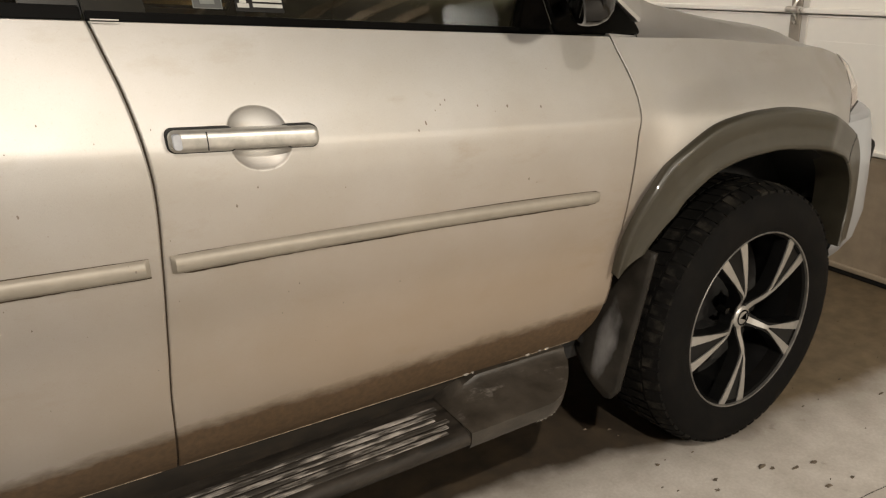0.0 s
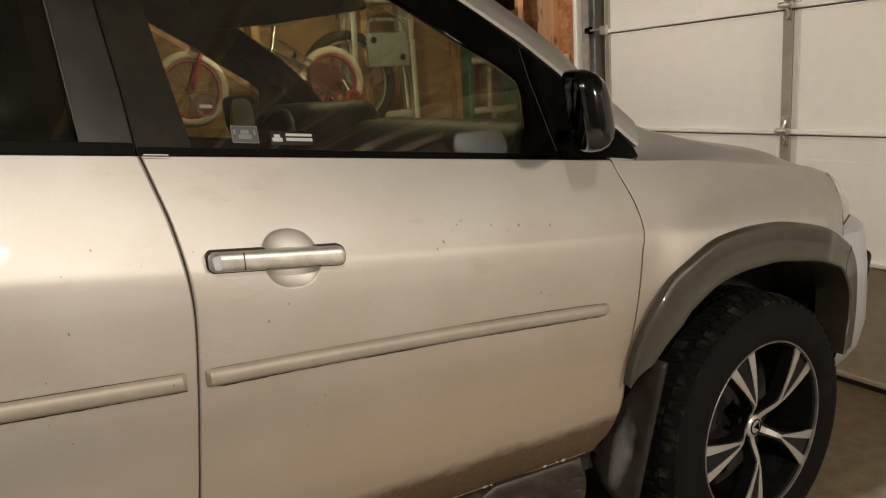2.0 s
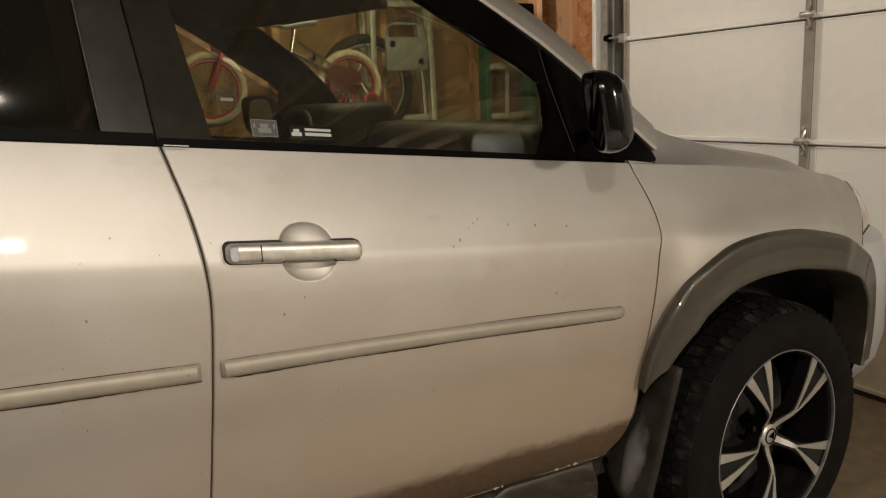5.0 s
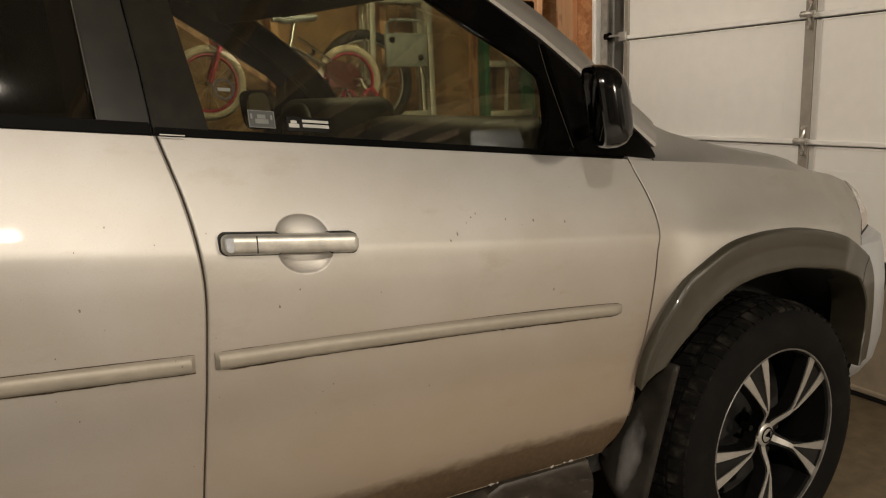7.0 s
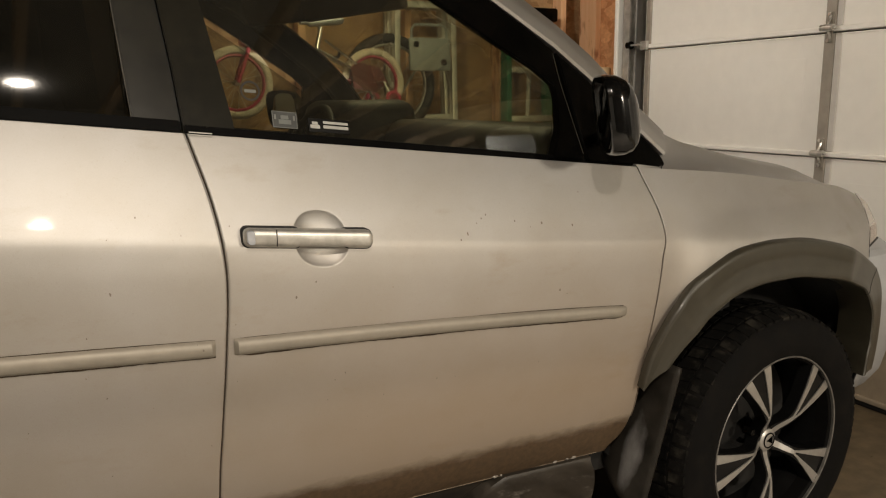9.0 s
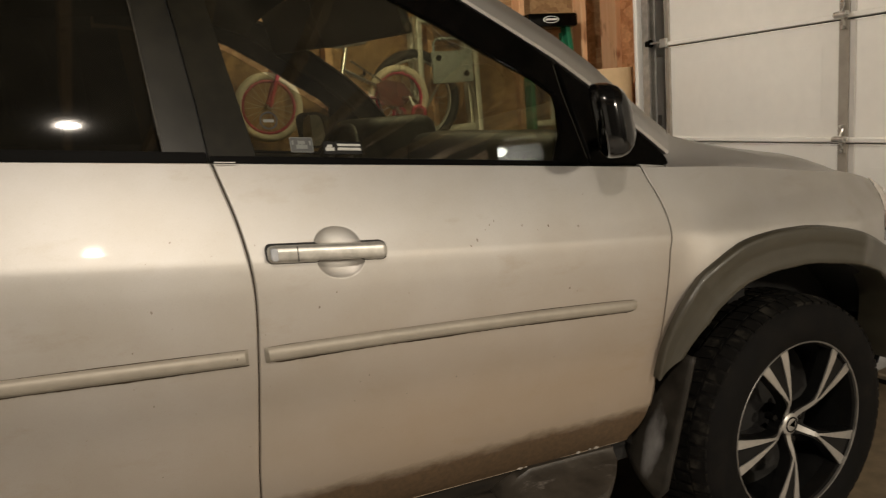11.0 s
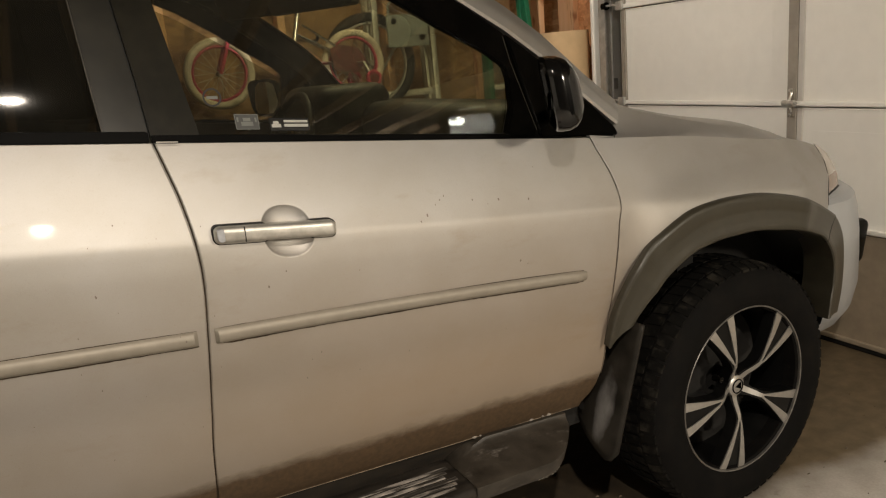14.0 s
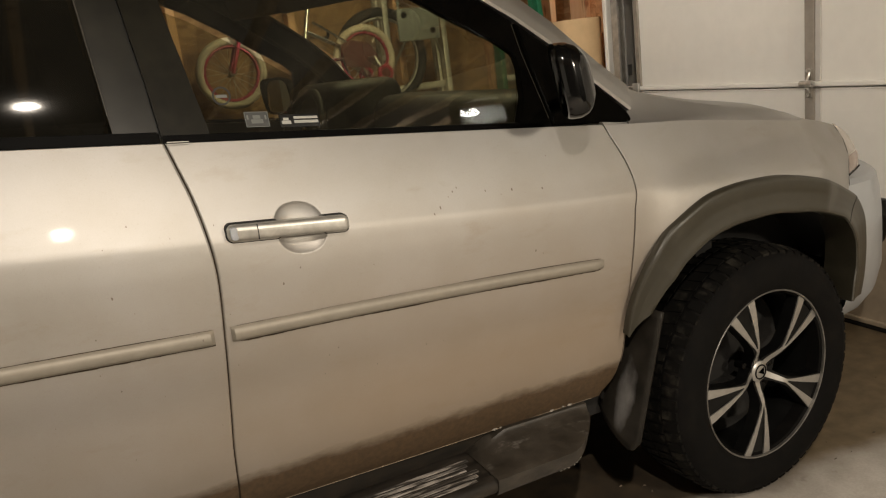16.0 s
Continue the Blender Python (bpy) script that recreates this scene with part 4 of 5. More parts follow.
def interior():
    bm = box(-0.52, -0.16, 0.17, CAR_W - 0.17, 0.75, 1.09, 0.06, seg=4)
    box(-0.60, -0.36, 0.24, CAR_W - 0.24, 0.70, 1.215, 0.07, bm, seg=4)
    part("dashboard", bm, INTERIOR, car, "dark dashboard")
    part("binnacle", box(-0.68, -0.38, 1.24, 1.64, 1.04, 1.285, 0.06, seg=4), INTERIOR, car)
    ring = bmesh.new()
    pts = [(-0.74 + 0.07 * math.sin(t), 1.44 + 0.19 * math.cos(t), 1.08 + 0.175 * math.sin(t)) for t in (2 * math.pi * k / 32 for k in range(33))]
    tube(pts, 0.017, 10, ring, False)
    tube([(-0.60, 1.44, 1.0), (-0.745, 1.44, 1.08)], 0.06, 12, ring)
    tube([(-0.745, 1.26, 1.08), (-0.745, 1.62, 1.08)], 0.02, 8, ring)
    part("steering_wheel", ring, INTERIOR, car, "black steering wheel")
    for y in (0.53, 1.43):
        for x0 in (-1.55, -2.45):
            s = part("seat", box(x0, x0 + 0.55, y - 0.26, y + 0.26, 0.55, 0.80, 0.07), LEATHER, car, "dark leather seat")
            bk = bmesh.new()
            box(-0.07, 0.07, -0.25, 0.25, 0.0, 0.62, 0.06, bk)
            bmesh.ops.transform(bk, matrix=pose(x0 - 0.02, y, 0.74, 0, -14, 0), verts=bk.verts[:])
            part("seat_back", bk, LEATHER, s)
            hr = bmesh.new()
            box(-0.05, 0.05, -0.14, 0.14, 0.0, 0.19, 0.045, hr)
            bmesh.ops.transform(hr, matrix=pose(x0 - 0.2, y, 1.36, 0, -10, 0), verts=hr.verts[:])
            part("headrest", hr, LEATHER, s)
    part("door_lining", box(-2.4, -0.5, 0.16, 0.20, 0.5, 1.10, 0.015), INTERIOR, car)
    part("door_lining", box(-2.4, -0.5, CAR_W - 0.20, CAR_W - 0.16, 0.5, 1.10, 0.015), INTERIOR, car)
    # both sun visors are folded down
    for x, y0, y1, z0 in ((-0.95, 0.29, 1.00, 1.480), (-0.885, 0.97, 1.56, 1.518)):
        bm = box(0, 0.022, y0, y1, 0, 0.17, 0.010, seg=3)
        for v in bm.verts:
            v.co.x += x - 0.25 * v.co.z
            v.co.z += z0 + 0.05 * (v.co.y - y0)
        part("sun_visor", bm, INTERIOR, car, "dark sun visor folded down")
    part("window_bead", tube([(-0.606, pane_y(-0.606, 1.384, -0.006), 1.384), (-0.603, pane_y(-0.603, 1.318, -0.006), 1.318), (-0.580, pane_y(-0.580, 1.157, -0.006), 1.157)], 0.0007, 6), FLARE, car, "thin pale bead on the window frame")
    # pale enamel stands in for the gleam on the chrome end
    part("belt_end", tube([(x, side_y(x, sill_z(x)) - 0.012, sill_z(x) + 0.0035) for x in (-1.447, -1.427, -1.408)], 0.0010, 8), STILE_LIP, car, "belt moulding end, its gleam painted pale")
    part("rear_view_mirror", box(-0.78, -0.74, 0.87, 1.09, 1.555, 1.62, 0.018), INTERIOR, car)
    part("cabin_floor", box(-3.5, -0.10, 0.15, CAR_W - 0.15, 0.34, 0.40), UNDER, car, smooth=False)
    part("engine_bay", box(-0.10, 0.70, 0.32, CAR_W - 0.32, 0.28, 0.80), UNDER, car, smooth=False)
    part("firewall", box(-0.12, -0.06, 0.14, CAR_W - 0.14, 0.34, 1.08), UNDER, car, smooth=False)
    tg = box(-3.66, -3.60, 0.10, CAR_W - 0.10, 0.45, 1.62, 0.02)
    part("tailgate", tg, PAINT, car, "silver tailgate")
    part("rear_bumper", box(-3.80, -3.58, 0.06, CAR_W - 0.06, 0.32, 0.70, 0.06), PAINT, car, "silver rear bumper")
    for y0, y1 in ((0.125, 0.20), (CAR_W - 0.20, CAR_W - 0.125)):
        part("rocker", box(-2.28, -0.575, y0, y1, 0.30, 0.47, 0.015), ROCKER, car, "brown-dusted rocker panel")


interior()


# ---- wheels ----
def wheel(m):
    w = part("wheel", revolve([(0.238, 0.012), (0.236, 0.05), (0.228, 0.07), (0.222, 0.16), (0.236, 0.21)], 72), BLACKWHEEL, car, "eighteen-inch alloy wheel, black with machined spokes")
    tyre = [(0.234, 0.20), (0.236, 0.012), (0.246, 0.000), (0.262, -0.008), (0.285, -0.013), (0.310, -0.012), (0.330, -0.005), (0.345, 0.006), (0.357, 0.020), (0.3612, 0.04), (0.3626, 0.11), (0.3612, 0.185), (0.357, 0.205), (0.33, 0.232), (0.29, 0.238), (0.25, 0.225)]
    t = part("tyre", revolve(tyre, 96, closed=True), RUBBER, w, "dusty black winter tyre")
    # tread blocks in four rows
    bm = bmesh.new()
    for row, (y0, y1) in enumerate(((0.007, 0.045), (0.055, 0.105), (0.115, 0.165), (0.175, 0.222))):
        n = 66
        for k in range(n):
            a0 = 2 * math.pi * (k + 0.5 * (row % 2)) / n
            a1 = a0 + 2 * math.pi / n * 0.72
            sk = 0.02 if row in (1, 2) else 0.0
            vs = []
            for rr in (0, 1):
                for a, y in ((a0, y0), (a1, y0), (a1 + sk, y1), (a0 + sk, y1)):
                    edge = 0.013 if (row == 0 and y == y0) or (row == 3 and y == y1) else 0.0
                    r = (0.3658 if rr else 0.355) - edge
                    if edge and not rr:
                        r = 0.340
                    vs.append(bm.verts.new((r * math.cos(a), y, r * math.sin(a))))
            for f in ((4, 5, 6, 7), (0, 1, 5, 4), (1, 2, 6, 5), (2, 3, 7, 6), (3, 0, 4, 7)):
                bm.faces.new([vs[i] for i in f])
    part("tread", bm, TREAD, t, smooth=False)
    part("rim_lip", revolve([(0.2415, 0.010), (0.2455, 0.004), (0.2465, 0.000), (0.2450, -0.002), (0.2420, -0.001), (0.2410, 0.006)], 96, closed=True), RIMLIP, w, "dulled metal rim lip")
    part("brake_disc", revolve([(0.04, 0.11), (0.165, 0.11), (0.165, 0.135), (0.04, 0.135)], 48, closed=True), UNDER, w, "dark brake disc")
    part("barrel", revolve([(0.0001, 0.15), (0.222, 0.15)], 48), UNDER, w)
    part("caliper", box(-0.17, -0.05, 0.08, 0.15, -0.12, -0.02, 0.015), UNDER, w)

    def polar(r, t):
        return (r * math.cos(radians(t)), r * math.sin(radians(t)))

    face_y = smooth_curve([(0.0, 0.036), (0.030, 0.034), (0.050, 0.026), (0.072, 0.012), (0.090, 0.004), (0.11, 0.001), (0.16, 0.0005), (0.22, 0.003), (0.245, 0.006)])

    def slab(sides, lift, depth):
        """A bar between two edge lines of (r, angle) pairs that follows the wheel's face."""
        bm = bmesh.new()
        rows = []
        for (ra, ta), (rb, tb) in sides:
            pa, pb = polar(ra, ta), polar(rb, tb)
            rows.append([bm.verts.new((p[0], face_y(math.hypot(*p)) + d, p[1])) for d in (lift, lift + depth) for p in (pa, pb)])
        for p, q in zip(rows, rows[1:]):
            for a, b in ((0, 1), (1, 3), (3, 2), (2, 0)):
                bm.faces.new((p[a], p[b], q[b], q[a]))
        for p in (rows[0], rows[-1]):
            bm.faces.new((p[0], p[1], p[3], p[2]))
        return bm
    for k in range(5):
        c = -29.8 + 72 * k
        # black body of the spoke under the machined legs
        s = part("spoke", slab([((0.030, c - 42), (0.030, c + 42)), ((0.040, c - 27), (0.040, c + 27)), ((0.050, c - 18), (0.050, c + 18)), ((0.060, c - 13), (0.060, c + 13)), ((0.070, c - 10.5), (0.070, c + 10.5)), ((0.080, c - 9), (0.080, c + 9)), ((0.090, c - 8.5), (0.090, c + 8.5)), ((0.11, c - 8.6), (0.11, c + 8.6)), ((0.15, c - 10), (0.15, c + 10)), ((0.238, c - 13.4), (0.238, c + 13.4))], 0.0026, 0.036), BLACKWHEEL, w, "black twin spoke with machined faces", smooth=False)
        for sg in (-1, 1):
            legs = [((r, c + sg * math.degrees(lerp(0.0008, 0.0270, u) / r)), (r, c + sg * math.degrees(lerp(0.0052, 0.0545, u) / r))) for u, r in ((n / 8, lerp(0.090, 0.2435, n / 8)) for n in range(9))]
            part("machined_face", slab(legs, 0.0, 0.0030), MACHINED, s, "machined aluminium face", smooth=False)
        arm = [((r, c - a), (r, c + a)) for r, a in ((0.026, 20.0), (0.036, 14.0), (0.050, 9.2), (0.065, 6.6), (0.080, 4.6), (0.091, 3.4), (0.0975, 0.5))]
        part("machined_face", slab(arm, 0.0004, 0.0040), MACHINED, s, "machined aluminium arm", smooth=False)
        bm = tube([(polar(0.058, c + 36)[0], 0.042, polar(0.058, c + 36)[1]), (polar(0.058, c + 36)[0], 0.07, polar(0.058, c + 36)[1])], 0.010, 6)
        part("lug_nut", bm, BLACK, w)
    hub = part("hub_cap", revolve([(0.0001, 0.028), (0.020, 0.028), (0.026, 0.029), (0.031, 0.033), (0.033, 0.05)], 40), MACHINED, w, "silver hub cap with a dark badge")
    part("badge", revolve([(0.0185, 0.0268), (0.0225, 0.0268), (0.0225, 0.0285), (0.0185, 0.0285)], 32, closed=True), BLACK, hub)
    part("badge", prism([(-0.002, 0.004), (0.013, 0.011), (-0.010, 0.0), (0.013, -0.011), (-0.002, -0.004), (0.002, 0.0)][::-1], lambda a, b: (a, 0.0268, b), (0, 0.002, 0)), BLACK, hub)
    w.matrix_world = m
    return w


WHEEL_R = wheel(pose(0.004, 0.004, 0.358, 0, 0, 3.2))


def copy_part(ob, m, parent):
    made = copy_thing(ob, m)
    made.parent = parent
    return made


for m in (pose(-2.70, 0, 0.362, 0, 25, 0), pose(0, CAR_W, 0.362, 0, 0, 180), pose(-2.70, CAR_W, 0.362, 0, 15, 180)):
    copy_part(WHEEL_R, m, car)


def inner_arch(x0, left):
    def fn(u, v):
        t = radians(lerp(22, 176, u))
        return (x0 + 0.475 * math.cos(t) * (1.2 if math.cos(t) > 0 else 1.0), flip(lerp(0.10, 0.42, v), left), 0.37 + 0.475 * math.sin(t))
    part("wheel_house", surf(fn, spread((0, 1, 40)), spread((0, 1, 4))), UNDER, car, "black wheel-house liner")
    part("wheel_house_wall", box(x0 - 0.47, x0 + 0.45, flip(0.40, left), flip(0.41, left), 0.3, 0.85), UNDER, car, smooth=False)


for left in (False, True):
    inner_arch(-0.02, left)
    inner_arch(-2.70, left)


# ---- door furniture ----
def on_side(x, z, off):
    return Vector((x, side_y(x, z) - off, z))


def moulding(x0, z0, x1, z1, parent):
    """A rubbing strip along the door with bevelled ends, dirt packed along its edges."""
    prof = [(-0.0145, -0.004), (-0.0145, 0.006), (-0.011, 0.011), (-0.004, 0.0135), (0.004, 0.0135), (0.011, 0.010), (0.0145, 0.004), (0.0145, -0.004)]
    ahead = x1 > -1
    run = x1 - x0

    def mid(u):
        return lerp(z0, z1, u) + (0.020 * u * (1 - u) if ahead else 0.0) - 0.0015

    def half(u):
        return 0.0151 * (1 - 0.10 * u if ahead else 1)

    def fn(u, v):
        k = v * (len(prof) - 1)
        i = min(int(k), len(prof) - 2)
        dz, o = lerp(prof[i][0], prof[i + 1][0], k - i), lerp(prof[i][1], prof[i + 1][1], k - i)
        if ahead:
            # bevelled at the rear, tapering away at the front
            e = min(1.0, 0.25 + u * run / 0.008, math.sqrt((1 - u) * 30) * 0.9 + 0.1)
        else:
            e = min(1.0, 0.25 + (1 - u) * run / 0.010)
        slim = 0.6 + 0.4 * e if ahead and u > 0.5 else 1.0
        z = mid(u) + dz / 0.0145 * half(u) * slim
        return tuple(on_side(lerp(x0, x1, u), z, o * e if o > 0 else o))
    rng = random.Random(5 if ahead else 8)
    steps = [k / 90 for k in range(91)]
    wide = [0.0028 + 0.0012 * math.sin(9 * u + 1) ** 2 + 0.0014 * rng.random() for u in steps]
    thin = [max(0.0002, 0.0012 * math.sin(7 * u + 2.4) + 0.0005 * rng.random()) for u in steps]

    def packed(side, width):
        def dirt(u, v):
            w = width[min(90, int(u * 90 + 0.5))]
            k = min(1.0, 30 * u, 30 * (1 - u) + (0 if ahead else 1))
            return tuple(on_side(lerp(x0, x1, u), mid(u) + side * (half(u) - 0.001 + (w * k + 0.001) * v), lerp(0.0014, 0.0004, v)))
        part("packed_dirt", surf(dirt, steps[1:-1] if ahead else steps, [0, 0.5, 1]), GRIME, parent, "dark dirt packed along the strip")
    packed(-1, wide)
    packed(1, thin)
    e = 0.012 / run
    return part("rubbing_strip", surf(fn, spread((0, e, 8), (e, 0.95, 40), (0.95, 1 - e, 10), (1 - e, 1, 8)), spread((0, 1, 14))), STRIP, parent, "dusty silver rubbing strip")


moulding(-1.408, 0.8605, -0.520, 0.8020, doors[0])
rear_right = [o for o in car.children if o.name.startswith("rear_door")][0]
moulding(-2.40, 0.932, -1.440, 0.8630, rear_right)


def handle():
    """Pull handle over a cup, with a lock cover at its rear end."""
    zc = lambda x: 1.0435 - 0.105 * (x + 1.260)

    def pill(x0, x1, h0, h1, r, layers, dz=0.0):
        """A bar with rounded ends, built in layers of (inset, offset from the door)."""
        bm = bmesh.new()
        loops = []
        for inset, off in layers:
            loop = []
            for k in range(40):
                a = 2 * math.pi * (k + 0.5) / 40
                end = math.cos(a) > 0
                h = (h1 if end else h0) / 2 - inset
                rr = max(0.001, r - inset)
                cx = (x1 - inset - rr) if end else (x0 + inset + rr)
                x = cx + rr * math.cos(a)
                z = zc(x) + dz + math.copysign(h - rr, math.sin(a)) + rr * math.sin(a)
                loop.append(bm.verts.new((x, side_y(x, zc(x)) - off, z)))
            loops.append(loop)
        for p, q in zip(loops, loops[1:]):
            for k in range(40):
                bm.faces.new((p[k], p[(k + 1) % 40], q[(k + 1) % 40], q[k]))
        bm.faces.new(loops[-1])
        return bm
    soft = [(0.0, 0.0), (0.0, 0.0215), (0.0008, 0.0245), (0.0025, 0.0268), (0.0055, 0.0285), (0.010, 0.0295)]
    for x0, x1 in ((-1.3845, -1.276), (-1.2005, -1.1405)):
        part("handle_gasket", pill(x0 + 0.001, x1, 0.0388, 0.0394, 0.013, [(0.0, -0.01), (0.0, 0.0070), (0.001, 0.0080)], -0.0022), SEAL, doors[0], "black handle gasket")
        part("handle_foot", pill(x0 + 0.0036, x1 - 0.0026, 0.0352, 0.0356, 0.012, [(0.0, -0.01), (0.0, 0.0100), (0.002, 0.0120)], -0.0022), HANDLE, doors[0], "silver handle foot")
    h = part("door_handle", pill(-1.3785, -1.1450, 0.0305, 0.0315, 0.011, soft), HANDLE, doors[0], "silver pull handle")
    part("lock_line", box(-1.3271, -1.3254, side_y(-1.326, 1.05) - 0.0299, side_y(-1.326, 1.05), zc(-1.326) - 0.0142, zc(-1.326) + 0.0142), SEAL, h, "dark joint of the lock cover")
    part("lock_face", pill(-1.3775, -1.3640, 0.0250, 0.0260, 0.0055, [(0.0, 0.02), (0.0, 0.0292), (0.001, 0.0302)]), LOCK, h, "bright chrome end")


handle()


def door_mirror(left):
    """A rounded housing that opens to the rear, with its glass set in."""
    sg = lambda a, e: math.copysign(abs(a) ** e, a)
    prof = [(-0.030, 0.86), (-0.0335, 0.90), (-0.034, 0.94), (-0.031, 0.985), (-0.020, 1.0), (0.0, 0.985), (0.02, 0.90), (0.035, 0.75), (0.047, 0.48), (0.052, 0.2), (0.053, 0.001)]

    ca, sa = math.cos(radians(28)), math.sin(radians(28))

    def shape(t, k, dx):
        # depth runs forwards and outwards, width inwards and forwards: the glass is turned to the driver
        y, z = sg(math.cos(t), 0.5) * k, sg(math.sin(t), 0.5) * k
        d, w = dx * 0.86 - 0.012 * z, 0.086 * y
        return (-0.610 + ca * d + sa * w, flip(-0.028 - sa * d + ca * w, left), 1.247 + 0.082 * z)

    def fn(u, v):
        k = v * (len(prof) - 1)
        i = min(int(k), len(prof) - 2)
        return shape(2 * math.pi * u, lerp(prof[i][1], prof[i + 1][1], k - i), lerp(prof[i][0], prof[i + 1][0], k - i))
    own = part("door_mirror", surf(fn, spread((0, 1, 48)), spread((0, 1, 30))), GLOSS, car, "glossy black door mirror")
    part("mirror_arm", tube([(-0.535, flip(0.12, left), 1.190), (-0.575, flip(0.03, left), 1.200)], 0.024, 12, flat=0.6), BLACK, own)

    def pane(u, v):
        # set deeper than the lip, and plumb
        w, h = 0.072 * sg(math.cos(2 * math.pi * u), 0.5) * v, 0.069 * sg(math.sin(2 * math.pi * u), 0.5) * v
        return (-0.6225 + sa * w, flip(-0.0215 + ca * w, left), 1.247 + h)
    part("mirror_glass", surf(pane, spread((0, 1, 48)), [0.001, 0.5, 1.0]), MIRRORED, own, "silvered mirror glass")


door_mirror(False)
door_mirror(True)


# ---- running board and splash guards ----
def running_board():
    b = part("running_board", box(-2.20, -0.70, -0.034, 0.15, 0.342, 0.380, 0.016, seg=3), BOARD, car, "scuffed black running board with ribs")
    for k in range(6):
        y = -0.008 + 0.0185 * k
        part("rib", box(-2.12, -0.94 + 0.012 * (k % 3), y - 0.006, y + 0.006, 0.379, 0.3825, 0.0015), SCUFF, b, "rib worn pale")

    def cap(u, v):
        # the moulded end sweeps from the sill down and out to the board's edge
        x = lerp(-0.90, -0.555, u)
        top = (0.095, 0.4295 - 0.0333 * (x + 1.0))
        e = max(0.0, (u - 0.58) / 0.42)
        out = (-0.036 + 0.120 * e ** 1.8, 0.383 - 0.004 * u + 0.012 * e)
        low = 0.334 + 0.045 * e ** 3
        blend = min(1.0, u * 3.5)
        if v < 0.7:
            t = v / 0.7
            return (x, lerp(top[0], out[0], t ** lerp(0.75, 1.5, blend)), lerp(lerp(0.381, top[1], blend), out[1], t ** lerp(0.5, 0.75, blend)))
        t = (v - 0.7) / 0.3
        return (x - 0.01 * t * e, out[0] + (0.004 - 0.012 * t * t if t < 0.8 else -0.004) * -1 + (0.05 * max(0, t - 0.8)), lerp(out[1], low, t))
    cap_ob = part("board_end", surf(cap, spread((0, 1, 36)), spread((0, 1, 24)), 0.04), SPLASH, car, "dirty grey running-board end cap")
    random.seed(31)
    for k in range(16):
        u0 = 0.50 + 0.031 * k
        if k % 5 == 3 or u0 > 0.97:
            continue
        pts = [Vector(cap(min(1.0, u0 + 0.006 * i), 0.985)) + Vector((0, -0.002, random.uniform(-0.001, 0.002))) for i in range(5)]
        r = random.uniform(0.0006, 0.0015)
        part("salt_crust", tube(pts, r, 6, taper=[r * 0.3, r, r * random.uniform(0.5, 1.1), r * 0.8, r * 0.2]), SALT, cap_ob, "pale salt crust")


running_board()


def mud_flap():
    def fn(u, v):
        # u runs inwards, v downwards; the sheet is dished and its foot is rounded
        z0, z1 = 0.648, 0.268 + 0.04 * max(0.0, 1 - u * 9) ** 2 + 0.20 * u ** 1.15
        z = lerp(z0, z1, v)
        y = -0.014 + 0.275 * u + 0.012 * v
        x = -0.382 - 0.245 * (0.645 - z) - 0.030 * math.sin(math.pi * min(1.0, u * 1.1)) * (0.35 + v) + 0.02 * u
        return (x, y, z)
    bm = surf(fn, spread((0, 1, 18)), spread((0, 1, 18)))
    ob = part("mud_flap", bm, FLAP, car, "dirty black mud flap")
    ob.modifiers.new("thickness", "SOLIDIFY").thickness = 0.008


mud_flap()


# ---- things along the far wall ----
PINK = plain("pink_enamel", (0.50, 0.05, 0.10), 0.35, coat=0.4, var=0.12)
FLAME = plain("bright_red_plastic", (0.48, 0.035, 0.018), 0.35, coat=0.3, var=0.12)
RED = plain("red_enamel", (0.11, 0.012, 0.010), 0.35, coat=0.4, var=0.12)
WHITEWALL = plain("white_tyre", (0.70, 0.62, 0.50), 0.75, var=0.1)
ALU = plain("ladder_aluminium", (0.62, 0.62, 0.58), 0.42, 0.6, var=0.15, scale=18)
GREYPLATE = plain("grey_plastic", (0.30, 0.33, 0.33), 0.5, var=0.1)
GREEN = plain("green_fibreglass", (0.01, 0.16, 0.075), 0.45, var=0.12)
CARD = plain("cardboard_roll", (0.66, 0.46, 0.26), 0.8, var=0.08, scale=12)
STEEL = plain("spoke_steel", (0.6, 0.6, 0.6), 0.3, 0.9, var=0.1)
RUBBER2 = plain("bicycle_tyre", (0.02, 0.02, 0.02), 0.7, var=0.3)
SADDLE = plain("saddle_vinyl", (0.74, 0.79, 0.88), 0.25, coat=0.5, var=0.1)
WHITE = plain("white_decal", (0.85, 0.84, 0.80), 0.5, var=0.03)


def ring_bm(r, w, n=48, m=10, sy=1.0):
    return revolve([(r + w * math.cos(2 * math.pi * k / m), w * sy * math.sin(2 * math.pi * k / m)) for k in range(m)], n, closed=True)


def bicycle_wheel(parent, at, r, tyre_w, tyre_mat, rim_mat, spokes, label):
    w = part("wheel", ring_bm(r - tyre_w * 2.1, 0.009, sy=1.3), rim_mat, parent, label)
    part("tyre", ring_bm(r - tyre_w, tyre_w), tyre_mat, w)
    part("hub", tube([(0, -0.035, 0), (0, 0.035, 0)], 0.014, 12), STEEL, w)
    for k in range(spokes):
        a = 2 * math.pi * k / spokes
        b = a + (0.5 if k % 2 else -0.5)
        y = 0.022 if k % 4 < 2 else -0.022
        part("spoke", tube([(0.013 * math.cos(b), y, 0.013 * math.sin(b)), ((r - tyre_w * 2.2) * math.cos(a), 0, (r - tyre_w * 2.2) * math.sin(a))], 0.0013, 5), STEEL, w)
    w.matrix_parent_inverse = Matrix()
    w.location = at
    return w


